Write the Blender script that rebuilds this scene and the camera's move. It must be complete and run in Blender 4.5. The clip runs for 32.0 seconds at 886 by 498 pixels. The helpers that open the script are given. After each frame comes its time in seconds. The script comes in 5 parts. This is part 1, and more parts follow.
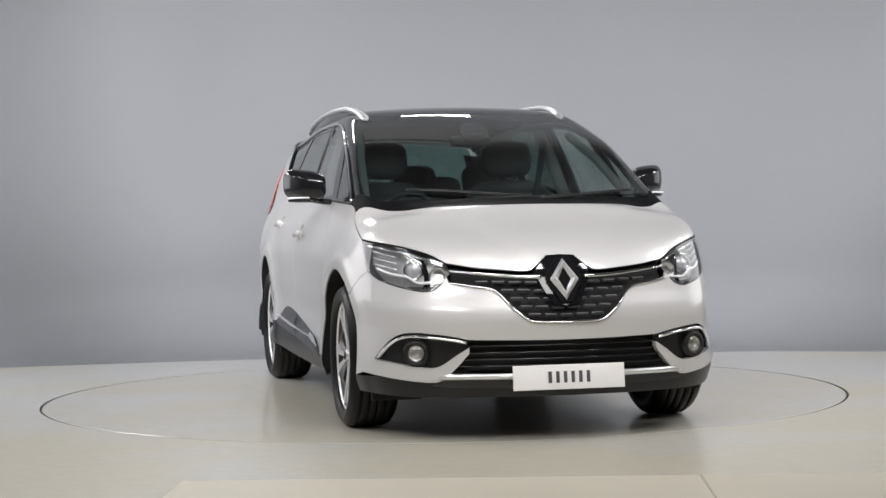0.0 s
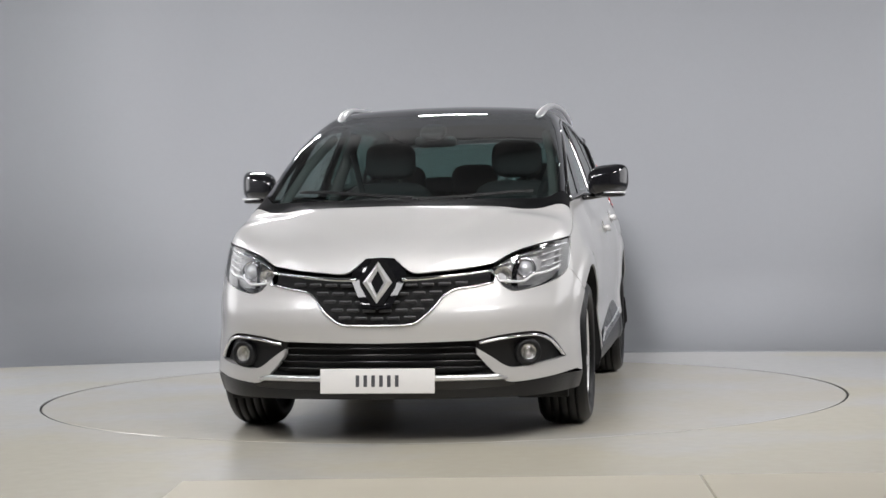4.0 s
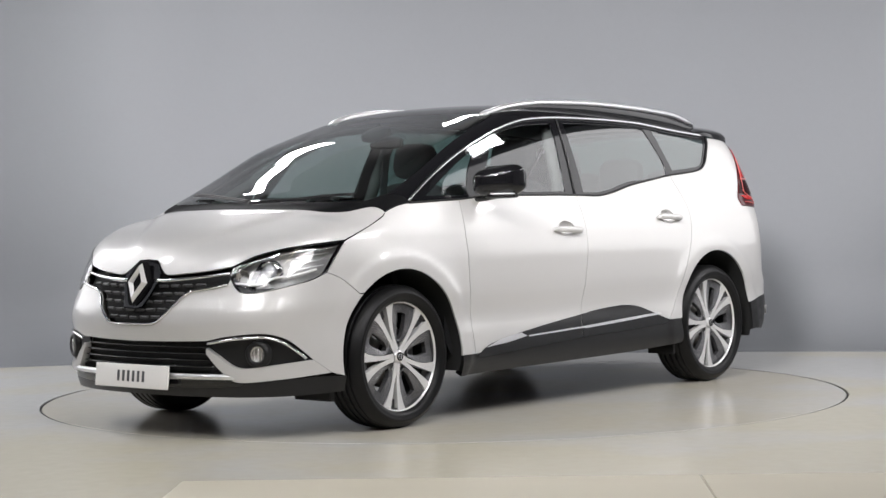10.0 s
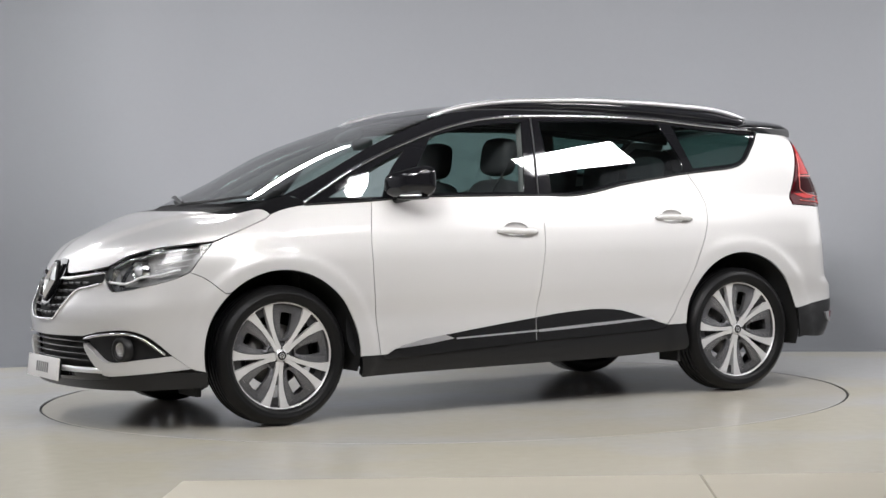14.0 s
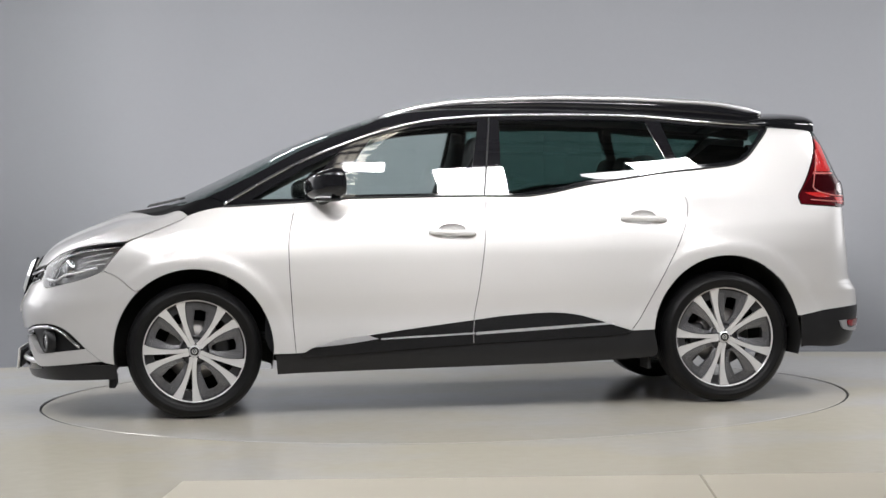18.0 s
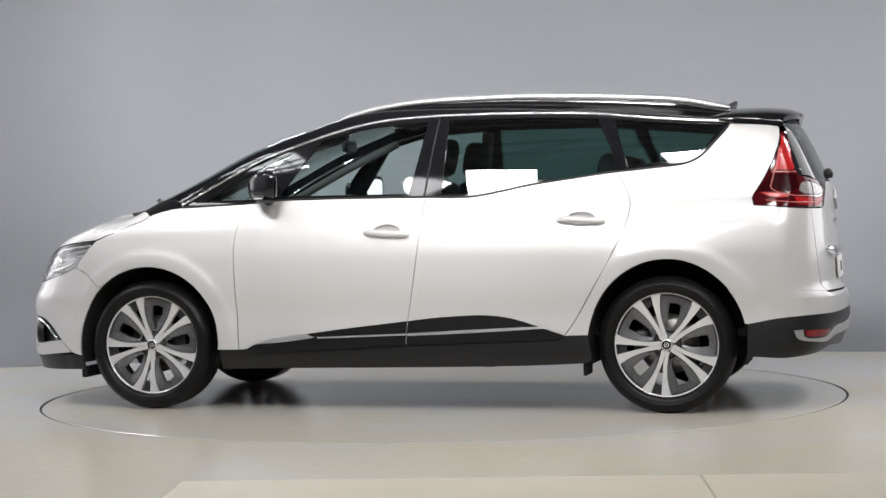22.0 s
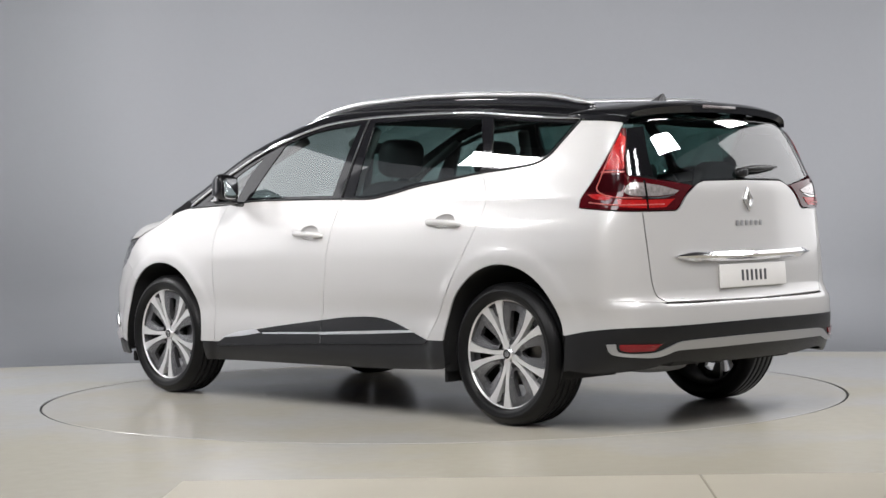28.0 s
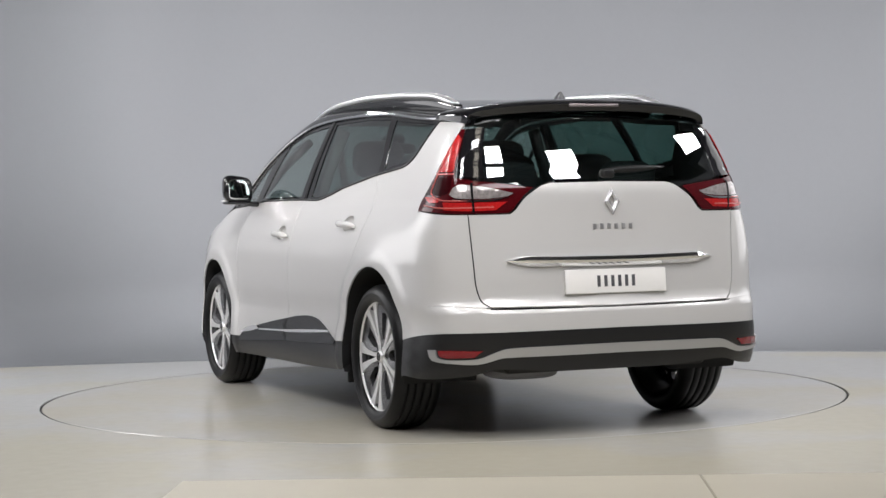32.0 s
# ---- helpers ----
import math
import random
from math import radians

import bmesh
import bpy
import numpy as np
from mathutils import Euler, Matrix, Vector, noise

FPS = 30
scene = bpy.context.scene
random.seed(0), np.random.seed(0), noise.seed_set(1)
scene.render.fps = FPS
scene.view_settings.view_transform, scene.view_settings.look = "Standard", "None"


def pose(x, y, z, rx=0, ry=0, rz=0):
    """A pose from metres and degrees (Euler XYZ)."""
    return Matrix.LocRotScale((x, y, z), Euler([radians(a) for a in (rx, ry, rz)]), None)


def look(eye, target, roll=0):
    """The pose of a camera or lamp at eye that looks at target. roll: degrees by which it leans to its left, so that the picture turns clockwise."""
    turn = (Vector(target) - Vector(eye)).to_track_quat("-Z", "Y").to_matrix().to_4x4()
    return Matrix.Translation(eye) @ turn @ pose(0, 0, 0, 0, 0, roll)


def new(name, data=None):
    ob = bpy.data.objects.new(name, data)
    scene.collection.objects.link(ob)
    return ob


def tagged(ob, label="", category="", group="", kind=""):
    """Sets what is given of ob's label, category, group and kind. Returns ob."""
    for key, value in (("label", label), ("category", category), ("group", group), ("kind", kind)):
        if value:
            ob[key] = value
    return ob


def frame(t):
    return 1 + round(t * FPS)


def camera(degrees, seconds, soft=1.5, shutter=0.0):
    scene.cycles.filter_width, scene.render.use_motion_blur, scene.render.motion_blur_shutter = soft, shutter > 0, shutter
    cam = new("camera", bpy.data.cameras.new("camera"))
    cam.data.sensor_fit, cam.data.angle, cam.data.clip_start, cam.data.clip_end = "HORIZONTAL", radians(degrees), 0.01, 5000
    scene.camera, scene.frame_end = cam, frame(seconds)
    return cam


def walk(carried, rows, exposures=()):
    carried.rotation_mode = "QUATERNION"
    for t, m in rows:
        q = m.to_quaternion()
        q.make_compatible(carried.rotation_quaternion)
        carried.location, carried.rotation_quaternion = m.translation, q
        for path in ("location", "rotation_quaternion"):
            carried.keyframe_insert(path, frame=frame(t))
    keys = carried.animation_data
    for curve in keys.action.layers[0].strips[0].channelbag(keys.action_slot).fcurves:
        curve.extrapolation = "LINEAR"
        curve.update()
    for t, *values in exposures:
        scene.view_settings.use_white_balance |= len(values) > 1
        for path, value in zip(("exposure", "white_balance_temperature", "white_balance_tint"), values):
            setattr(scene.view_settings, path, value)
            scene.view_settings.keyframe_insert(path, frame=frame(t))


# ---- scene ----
# Turntable studio: a car turns on a flush disc before a curved backdrop. World origin is the pivot.
EYE = Vector((0.0, -10.528, 1.048))
AHEAD = Vector((0.000845, 0.999783, -0.020798))
cam = camera(27.12, 32.0, soft=1.5)
walk(cam, [(0.0, look(EYE, EYE + AHEAD * 10, -1.05)), (32.0, look(EYE, EYE + AHEAD * 10, -1.05))])

# ---- world and lights ----
world = bpy.data.worlds.new("studio_world")
world.use_nodes = True
scene.world = world
bgn = world.node_tree.nodes["Background"]
bgn.inputs["Color"].default_value = (0.97, 0.95, 1.0, 1)
bgn.inputs["Strength"].default_value = 0.1
scene.view_settings.exposure = 0.76


LIGHTS = [((-1.4, -4.2, 4.0), 0.55, 0.3), ((0.22, -3.92, 4.0), 0.56, 0.28), ((1.32, -4.2, 4.0), 0.58, 0.4), ((2.75, -3.75, 4.0), 0.42, 0.4),
          ((4.45, -1.75, 4.0), 0.9, 0.5), ((4.65, 0.6, 4.0), 0.8, 0.4), ((-4.6, -0.8, 4.0), 0.55, 0.35), ((-4.7, 2.0, 4.0), 0.75, 0.4),
          ((-1.7, 2.95, 3.32), 0.95, 0.15), ((0.05, 3.0, 3.5), 0.6, 0.08)]


def softbox(name, eye, target, w, h, watts, colour=(0.99, 0.98, 0.998)):
    d = bpy.data.lights.new(name, "AREA")
    d.shape, d.size, d.size_y, d.energy, d.color, d.spread = "RECTANGLE", w, h, watts, colour, radians(112)
    ob = new(name, d)
    ob.matrix_basis = look(eye, target)
    return ob


for eye, lw, lh in LIGHTS:
    softbox("light_panel", eye, (eye[0] * 0.15, eye[1] * 0.15, 0.4), lw, lh, 13.8 * lw * lh / 0.36 * (0.95 if eye[0] > 2.5 else 1.25 if eye[0] < -4 else 1.0))
# big diffuse fill banks, added unseen over the camera's side of the hall
softbox("fill_bank", (-3.2, -9.5, 6.6), (2.6, -1.0, 0.8), 4.0, 2.0, 72)
softbox("fill_bank", (3.2, -9.5, 6.6), (-2.6, -1.0, 0.8), 4.0, 2.0, 72)
# unseen fill lamps, added to brighten the two wings of the backdrop
for side in (1, -1):
    fill = softbox("wing_fill", (0.5 * side, -5.6, 4.8), (5.4 * side, 0.0, 2.0), 1.2, 0.6, 25 if side > 0 else 75)
    fill.data.spread = radians(46)
# tall light banks along the wings, which the windows and flanks mirror
softbox("light_bank", (4.75, 1.1, 2.25), (0.0, 0.2, 1.6), 3.2, 2.7, 29).data.spread = math.pi
softbox("light_bank", (-4.55, 1.6, 2.25), (0.0, 0.2, 1.6), 3.0, 2.7, 29).data.spread = math.pi
# key spot from over the camera; its round pool ends on the backdrop
key = bpy.data.lights.new("key_spot", "SPOT")
key.energy, key.spot_size, key.spot_blend, key.shadow_soft_size, key.color = 2680, radians(40.6), 0.09, 0.8, (1.0, 0.98, 0.985)
new("key_spot", key).matrix_basis = look((-1.0, -6.5, 4.6), (0.38, 3.3, 2.6))


# ---- materials ----
def material(name, colour, rough=0.5, metal=0.0, coat=0.0, grain=0.0, scale=60.0, bump=0.0, stain=0.0, spec=0.5, emit=0.0):
    m = bpy.data.materials.new(name)
    m.use_nodes = True
    nt = m.node_tree
    b = nt.nodes["Principled BSDF"]
    b.inputs["Base Color"].default_value = (*colour, 1)
    b.inputs["Roughness"].default_value = rough
    b.inputs["Metallic"].default_value = metal
    b.inputs["Coat Weight"].default_value = coat
    b.inputs["Coat Roughness"].default_value = 0.03
    b.inputs["Specular IOR Level"].default_value = spec
    if emit:
        b.inputs["Emission Color"].default_value = (*colour, 1)
        b.inputs["Emission Strength"].default_value = emit
    if grain or bump or stain:
        tc = nt.nodes.new("ShaderNodeTexCoord")
        n1 = nt.nodes.new("ShaderNodeTexNoise")
        n1.inputs["Scale"].default_value = scale
        n1.inputs["Detail"].default_value = 6
        n2 = nt.nodes.new("ShaderNodeTexNoise")
        n2.inputs["Scale"].default_value = scale * 0.03
        n2.inputs["Detail"].default_value = 4
        for n in (n1, n2):
            nt.links.new(tc.outputs["Object"], n.inputs["Vector"])
        if grain or stain:
            mix = nt.nodes.new("ShaderNodeMixRGB")
            mix.blend_type = "MULTIPLY"
            mix.inputs[0].default_value = 1
            mix.inputs[1].default_value = (*colour, 1)
            add = nt.nodes.new("ShaderNodeMath")
            add.operation = "MULTIPLY_ADD"
            nt.links.new(n1.outputs["Fac"], add.inputs[0])
            add.inputs[1].default_value = grain * 2
            add.inputs[2].default_value = 1 - grain
            add2 = nt.nodes.new("ShaderNodeMath")
            add2.operation = "MULTIPLY_ADD"
            nt.links.new(n2.outputs["Fac"], add2.inputs[0])
            add2.inputs[1].default_value = stain * 2
            add2.inputs[2].default_value = 1 - stain
            mul = nt.nodes.new("ShaderNodeMath")
            mul.operation = "MULTIPLY"
            nt.links.new(add.outputs[0], mul.inputs[0])
            nt.links.new(add2.outputs[0], mul.inputs[1])
            nt.links.new(mul.outputs[0], mix.inputs[2])
            nt.links.new(mix.outputs[0], b.inputs["Base Color"])
        if bump:
            bp = nt.nodes.new("ShaderNodeBump")
            bp.inputs["Strength"].default_value = bump
            bp.inputs["Distance"].default_value = 0.002
            nt.links.new(n1.outputs["Fac"], bp.inputs["Height"])
            nt.links.new(bp.outputs[0], b.inputs["Normal"])
    return m


def floor_paint(name, grey, beige, rough, yellowed=False):
    """Painted floor, worn from grey to beige in large soft patches, with fine scuffs; yellowed: more so towards the hall."""
    m = material(name, grey, rough, grain=0.03, scale=30)
    nt = m.node_tree
    b = nt.nodes["Principled BSDF"]
    tc = nt.nodes.new("ShaderNodeTexCoord")
    big = nt.nodes.new("ShaderNodeTexNoise")
    big.inputs["Scale"].default_value, big.inputs["Detail"].default_value = 0.7, 6
    fine = nt.nodes.new("ShaderNodeTexNoise")
    fine.inputs["Scale"].default_value, fine.inputs["Detail"].default_value = 14, 8
    ramp = nt.nodes.new("ShaderNodeValToRGB")
    ramp.color_ramp.elements[0].position, ramp.color_ramp.elements[1].position = 0.32, 0.56
    ramp.color_ramp.elements[0].color, ramp.color_ramp.elements[1].color = (*grey, 1), (*beige, 1)
    scuff = nt.nodes.new("ShaderNodeMixRGB")
    scuff.blend_type = "OVERLAY"
    scuff.inputs[0].default_value = 0.07
    nt.links.new(tc.outputs["Object"], big.inputs["Vector"])
    nt.links.new(tc.outputs["Object"], fine.inputs["Vector"])
    if yellowed:
        split = nt.nodes.new("ShaderNodeSeparateXYZ")
        zone = nt.nodes.new("ShaderNodeMapRange")
        zone.inputs["From Min"].default_value, zone.inputs["From Max"].default_value = 0.5, -3.0
        zone.inputs["To Min"].default_value, zone.inputs["To Max"].default_value = -0.16, 0.10
        both = nt.nodes.new("ShaderNodeMath")
        nt.links.new(tc.outputs["Object"], split.inputs[0])
        nt.links.new(split.outputs["Y"], zone.inputs["Value"])
        nt.links.new(zone.outputs[0], both.inputs[0])
        nt.links.new(big.outputs["Fac"], both.inputs[1])
        nt.links.new(both.outputs[0], ramp.inputs[0])
    else:
        nt.links.new(big.outputs["Fac"], ramp.inputs[0])
    nt.links.new(ramp.outputs[0], scuff.inputs[1])
    nt.links.new(fine.outputs["Fac"], scuff.inputs[2])
    nt.links.new(scuff.outputs[0], b.inputs["Base Color"])
    return m


def glass(name, tint, gloss=0.02, ior=1.52):
    """Thin pane: tinted see-through with a clear reflection that grows at grazing angles."""
    m = bpy.data.materials.new(name)
    m.use_nodes = True
    nt = m.node_tree
    nt.nodes.remove(nt.nodes["Principled BSDF"])
    tr = nt.nodes.new("ShaderNodeBsdfTransparent")
    tr.inputs[0].default_value = (*tint, 1)
    gl = nt.nodes.new("ShaderNodeBsdfGlossy")
    gl.inputs["Roughness"].default_value = gloss
    lw = nt.nodes.new("ShaderNodeLayerWeight")
    lw.inputs["Blend"].default_value = 0.5
    pw = nt.nodes.new("ShaderNodeMath")
    pw.operation = "POWER"
    pw.inputs[1].default_value = 3.0
    fr = nt.nodes.new("ShaderNodeMath")
    fr.operation = "MULTIPLY_ADD"
    f0 = 2.8 * ((ior - 1) / (ior + 1)) ** 2
    fr.inputs[1].default_value, fr.inputs[2].default_value = 0.85 - f0, f0
    mx = nt.nodes.new("ShaderNodeMixShader")
    nt.links.new(lw.outputs["Facing"], pw.inputs[0])
    nt.links.new(pw.outputs[0], fr.inputs[0])
    nt.links.new(fr.outputs[0], mx.inputs[0])
    nt.links.new(tr.outputs[0], mx.inputs[1])
    nt.links.new(gl.outputs[0], mx.inputs[2])
    nt.links.new(mx.outputs[0], nt.nodes["Material Output"].inputs["Surface"])
    return m


PAINT = material("pearl_paint", (0.525, 0.516, 0.506), 0.40, 0.22, 0.9, grain=0.03, scale=900, spec=0.3)
PAINT.node_tree.nodes["Principled BSDF"].inputs["Coat Roughness"].default_value = 0.10
BLACK = material("gloss_black", (0.006, 0.006, 0.007), 0.045)
TRIM = material("textured_black_plastic", (0.011, 0.011, 0.0115), 0.38, grain=0.1, scale=400, bump=0.15, spec=0.3)
CHROME = material("chrome", (0.75, 0.75, 0.76), 0.08, 1.0)
SATIN = material("satin_silver", (0.74, 0.74, 0.75), 0.32, 0.85, grain=0.03, scale=300)
RUBBER = material("tyre_rubber", (0.005, 0.005, 0.0053), 0.42, grain=0.2, scale=120, bump=0.2, spec=0.2)
DARKGREY = material("dark_grey_metal", (0.05, 0.05, 0.053), 0.4, 0.6, grain=0.1, scale=200)
LINER = material("black_liner", (0.006, 0.006, 0.006), 0.85, grain=0.1, scale=80)
SEATCLOTH = material("charcoal_upholstery", (0.012, 0.0125, 0.0135), 0.75, grain=0.15, scale=250, bump=0.2, spec=0.2)
LINING = material("grey_lining", (0.08, 0.08, 0.079), 0.8, grain=0.08, scale=200)
CLEAR = glass("clear_glass", (0.84, 0.92, 0.905))
SCREEN = glass("windscreen_glass", (0.53, 0.63, 0.615))
PRIVACY = glass("privacy_glass", (0.26, 0.39, 0.37), 0.015, 1.62)
LENS = glass("clear_lens", (0.96, 0.965, 0.97), 0.02, 1.35)
RED = material("red_lens", (0.055, 0.003, 0.005), 0.08, 0, 0.5, grain=0.35, scale=60, spec=0.12)
WHITEPLATE = material("white_plate", (0.72, 0.705, 0.685), 0.35, grain=0.02, scale=50)
INK = material("dark_ink", (0.06, 0.06, 0.066), 0.5)
SMOKE = material("smoked_lens", (0.14, 0.12, 0.12), 0.25, 0, 0.5)
REDBRIGHT = material("bright_red_lens", (0.36, 0.012, 0.012), 0.15, 0, 0.15, grain=0.5, scale=75, bump=0.6, spec=0.3)
TAILCLEAR = material("faceted_clear_lens", (0.33, 0.30, 0.295), 0.10, 0.4, 1.0, grain=0.65, scale=70, bump=1.0)
REDDARK = material("dark_red_lens", (0.022, 0.002, 0.003), 0.1, 0, 0.0, grain=0.3, scale=50, spec=0.05)
FROST = material("frosted_lens", (0.78, 0.78, 0.78), 0.15, 0, 1.0, grain=0.08, scale=150)
LENSGLASS = material("lamp_glass", (0.55, 0.56, 0.58), 0.06, 0.3, 1.0, grain=0.2, scale=120)
HOUSING = material("lamp_housing", (0.42, 0.415, 0.41), 0.3, 0.55, grain=0.35, scale=60)
FACET = material("faceted_reflector", (0.60, 0.59, 0.57), 0.18, 0.9, grain=0.4, scale=160, bump=1.0)
DARKPLASTIC = material("dark_grey_plastic", (0.03, 0.03, 0.032), 0.4, grain=0.1, scale=200)
GLOSSTRIM = material("semi_gloss_black", (0.009, 0.009, 0.0095), 0.25, grain=0.08, scale=300, spec=0.5)
COWLTRIM = material("scuttle_plastic", (0.006, 0.006, 0.0065), 0.5, grain=0.1, scale=300, spec=0.03)
SKIDTRIM = material("dull_silver_plastic", (0.40, 0.40, 0.41), 0.38, 0.7, grain=0.05, scale=300)
DARKCHROME = material("shaded_chrome", (0.46, 0.46, 0.47), 0.25, 0.65)
BADGE = material("badge_chrome", (0.75, 0.75, 0.75), 0.32, 0.7)
REFLECTOR = material("reflector_red", (0.17, 0.006, 0.010), 0.2, 0, 0.3, grain=0.15, scale=120, spec=0.3)
REDRIM = material("pale_red_edge", (0.45, 0.09, 0.08), 0.3, 0, 0.2)
MIRROR = material("mirror", (0.9, 0.9, 0.9), 0.02, 1.0)
MACHINED = material("machined_alloy", (0.70, 0.695, 0.69), 0.30, 0.40, 0.4, grain=0.06, scale=250)
PETAL = material("dark_petal", (0.115, 0.115, 0.12), 0.3, 0.6, grain=0.95, scale=150, bump=0.6)
DISCMETAL = material("brake_iron", (0.30, 0.29, 0.28), 0.4, 0.9, grain=0.15, scale=90)
DARKSTEEL = material("painted_steel", (0.12, 0.12, 0.125), 0.5, grain=0.08, scale=40)
HALL = material("hall_paint", (0.19, 0.19, 0.193), 0.8, grain=0.03, scale=20, stain=0.05)
SKYLIGHT = material("skylight_daylight", (0.95, 0.97, 1.0), 0.5, emit=9.0)
WARMLIGHT = material("warm_skylight", (1.0, 0.92, 0.80), 0.5, emit=3.6)
BOARD = material("pale_board", (0.515, 0.477, 0.385), 0.4, grain=0.03, scale=40, stain=0.06)
WALL = material("grey_backdrop_paint", (0.184, 0.190, 0.2035), 0.75, grain=0.02, scale=30, stain=0.04)
FLOOR = floor_paint("painted_floor", (0.50, 0.495, 0.485), (0.52, 0.485, 0.395), 0.24, True)
DISC = floor_paint("turntable_paint", (0.52, 0.515, 0.505), (0.525, 0.49, 0.415), 0.19)


# ---- mesh helpers ----
def part(name, bm, mat, parent=None, label="", smooth=True):
    me = bpy.data.meshes.new(name)
    bm.to_mesh(me)
    bm.free()
    for f in me.polygons:
        f.use_smooth = smooth
    me.materials.append(mat)
    ob = new(name, me)
    if parent:
        ob.parent = parent
    if label:
        tagged(ob, label)
    return ob


def empty(name):
    ob = new(name)
    ob.empty_display_size = 0.1
    return ob


def lathe(profile, steps=64, axis="y"):
    """Turns (radius, along) pairs round an axis; closed if the profile's ends meet."""
    bm = bmesh.new()
    rings = []
    for i in range(steps):
        a = 2 * math.pi * i / steps
        c, s = math.cos(a), math.sin(a)
        ring = []
        for r, l in profile:
            co = (r * c, l, r * s) if axis == "y" else (r * c, r * s, l) if axis == "z" else (l, r * c, r * s)
            ring.append(bm.verts.new(co))
        rings.append(ring)
    for i in range(steps):
        a, b = rings[i], rings[(i + 1) % steps]
        for j in range(len(profile) - 1):
            bm.faces.new((a[j], a[j + 1], b[j + 1], b[j]))
    bmesh.ops.recalc_face_normals(bm, faces=bm.faces)
    return bm


def box(sx, sy, sz, at=(0, 0, 0), bevel=0.0, segs=2, turn=(0, 0, 0)):
    bm = bmesh.new()
    bmesh.ops.create_cube(bm, size=1)
    bmesh.ops.scale(bm, vec=(sx, sy, sz), verts=bm.verts)
    if bevel:
        bmesh.ops.bevel(bm, geom=bm.edges[:], offset=bevel, segments=segs, affect="EDGES", profile=0.6)
    bm.transform(pose(*at, *turn))
    return bm


def merge(*bms):
    out = bmesh.new()
    for b in bms:
        me = bpy.data.meshes.new("tmp")
        b.to_mesh(me)
        b.free()
        out.from_mesh(me)
        bpy.data.meshes.remove(me)
    return out


def tube(points, radius, segs=10, flat=1.0):
    """A rounded bar along points; flat squeezes its section's height."""
    pts = [Vector(p) for p in points]
    bm = bmesh.new()
    rings = []
    for i, p in enumerate(pts):
        d = (pts[min(i + 1, len(pts) - 1)] - pts[max(i - 1, 0)]).normalized()
        side = d.cross(Vector((0, 0, 1)))
        if side.length < 1e-4:
            side = d.cross(Vector((0, 1, 0)))
        side.normalize()
        up = side.cross(d).normalized()
        r = radius(i / (len(pts) - 1)) if callable(radius) else radius
        rings.append([bm.verts.new(p + side * (math.cos(2 * math.pi * k / segs) * r) + up * (math.sin(2 * math.pi * k / segs) * r * flat)) for k in range(segs)])
    for a, b in zip(rings, rings[1:]):
        for k in range(segs):
            bm.faces.new((a[k], a[(k + 1) % segs], b[(k + 1) % segs], b[k]))
    bm.faces.new(rings[0][::-1])
    bm.faces.new(rings[-1])
    bmesh.ops.recalc_face_normals(bm, faces=bm.faces)
    return bm


# ---- the car's skin: x forward, y to its left, z up, origin on the ground between the axles ----
def spline(xs, ys):
    """A smooth interpolating function through knots (monotone cubic)."""
    o = np.argsort(xs)
    xs, ys = np.array(xs, float)[o], np.array(ys, float)[o]
    d = np.diff(ys) / np.diff(xs)
    m = np.concatenate([[d[0]], np.where(d[:-1] * d[1:] > 0, 2 * d[:-1] * d[1:] / (d[:-1] + d[1:] + 1e-12), 0), [d[-1]]])

    def at(x):
        x = np.asarray(x, float)
        i = np.clip(np.searchsorted(xs, x) - 1, 0, len(xs) - 2)
        h = xs[i + 1] - xs[i]
        t = (x - xs[i]) / h
        tc = np.clip(t, 0, 1)
        v = (2 * tc**3 - 3 * tc**2 + 1) * ys[i] + (tc**3 - 2 * tc**2 + tc) * h * m[i] + (3 * tc**2 - 2 * tc**3) * ys[i + 1] + (tc**3 - tc**2) * h * m[i + 1]
        return v + np.where(t > 1, (t - 1) * h * m[i + 1], 0) + np.where(t < 0, t * h * m[i], 0)
    return at


top_mid = spline([2.42, 2.36, 2.32, 2.22, 2.05, 1.89, 1.75, 1.64, 1.56, 1.457, 1.126, 0.83, 0.438, 0.34, 0.243, 0.12, 0.0, -0.2, -0.4, -0.9, -1.4, -1.8, -2.1],
                 [0.445, 0.653, 0.757, 0.858, 0.952, 1.016, 1.064, 1.080, 1.100, 1.151, 1.308, 1.437, 1.565, 1.5935, 1.616, 1.634, 1.643, 1.648, 1.649, 1.63, 1.59, 1.55, 1.525])
fall_knots = [2.4, 2.0, 1.7, 1.25, 0.8, 0.4, 0.0, -1.0, -2.0]
top_fall = spline(fall_knots, [0.087, 0.105, 0.085, 0.093, 0.055, 0.053, 0.074, 0.11, 0.13])
top_drop = spline(fall_knots, [0.014, 0.010, 0.035, 0.035, 0.020, 0.035, 0.03, 0.05, 0.06])
side_of = spline([0.15, 0.22, 0.30, 0.42, 0.52, 0.65, 0.80, 0.93, 1.05, 1.10, 1.13, 1.30, 1.50, 1.65],
                 [0.842, 0.877, 0.900, 0.891, 0.881, 0.894, 0.896, 0.876, 0.830, 0.806, 0.795, 0.737, 0.656, 0.583])
taper_knots = [2.4, 2.1, 1.8, 1.5, 1.1, 0.5, -0.6, -1.2, -1.6, -1.9, -2.2]
taper_low = spline(taper_knots, [-0.17, -0.105, -0.035, 0.0, 0.0, -0.003, 0.003, -0.002, -0.012, -0.020, -0.050])
taper_high = spline(taper_knots, [-0.19, -0.132, -0.082, -0.040, -0.018, 0.010, -0.004, -0.013, -0.015, -0.015, -0.041])
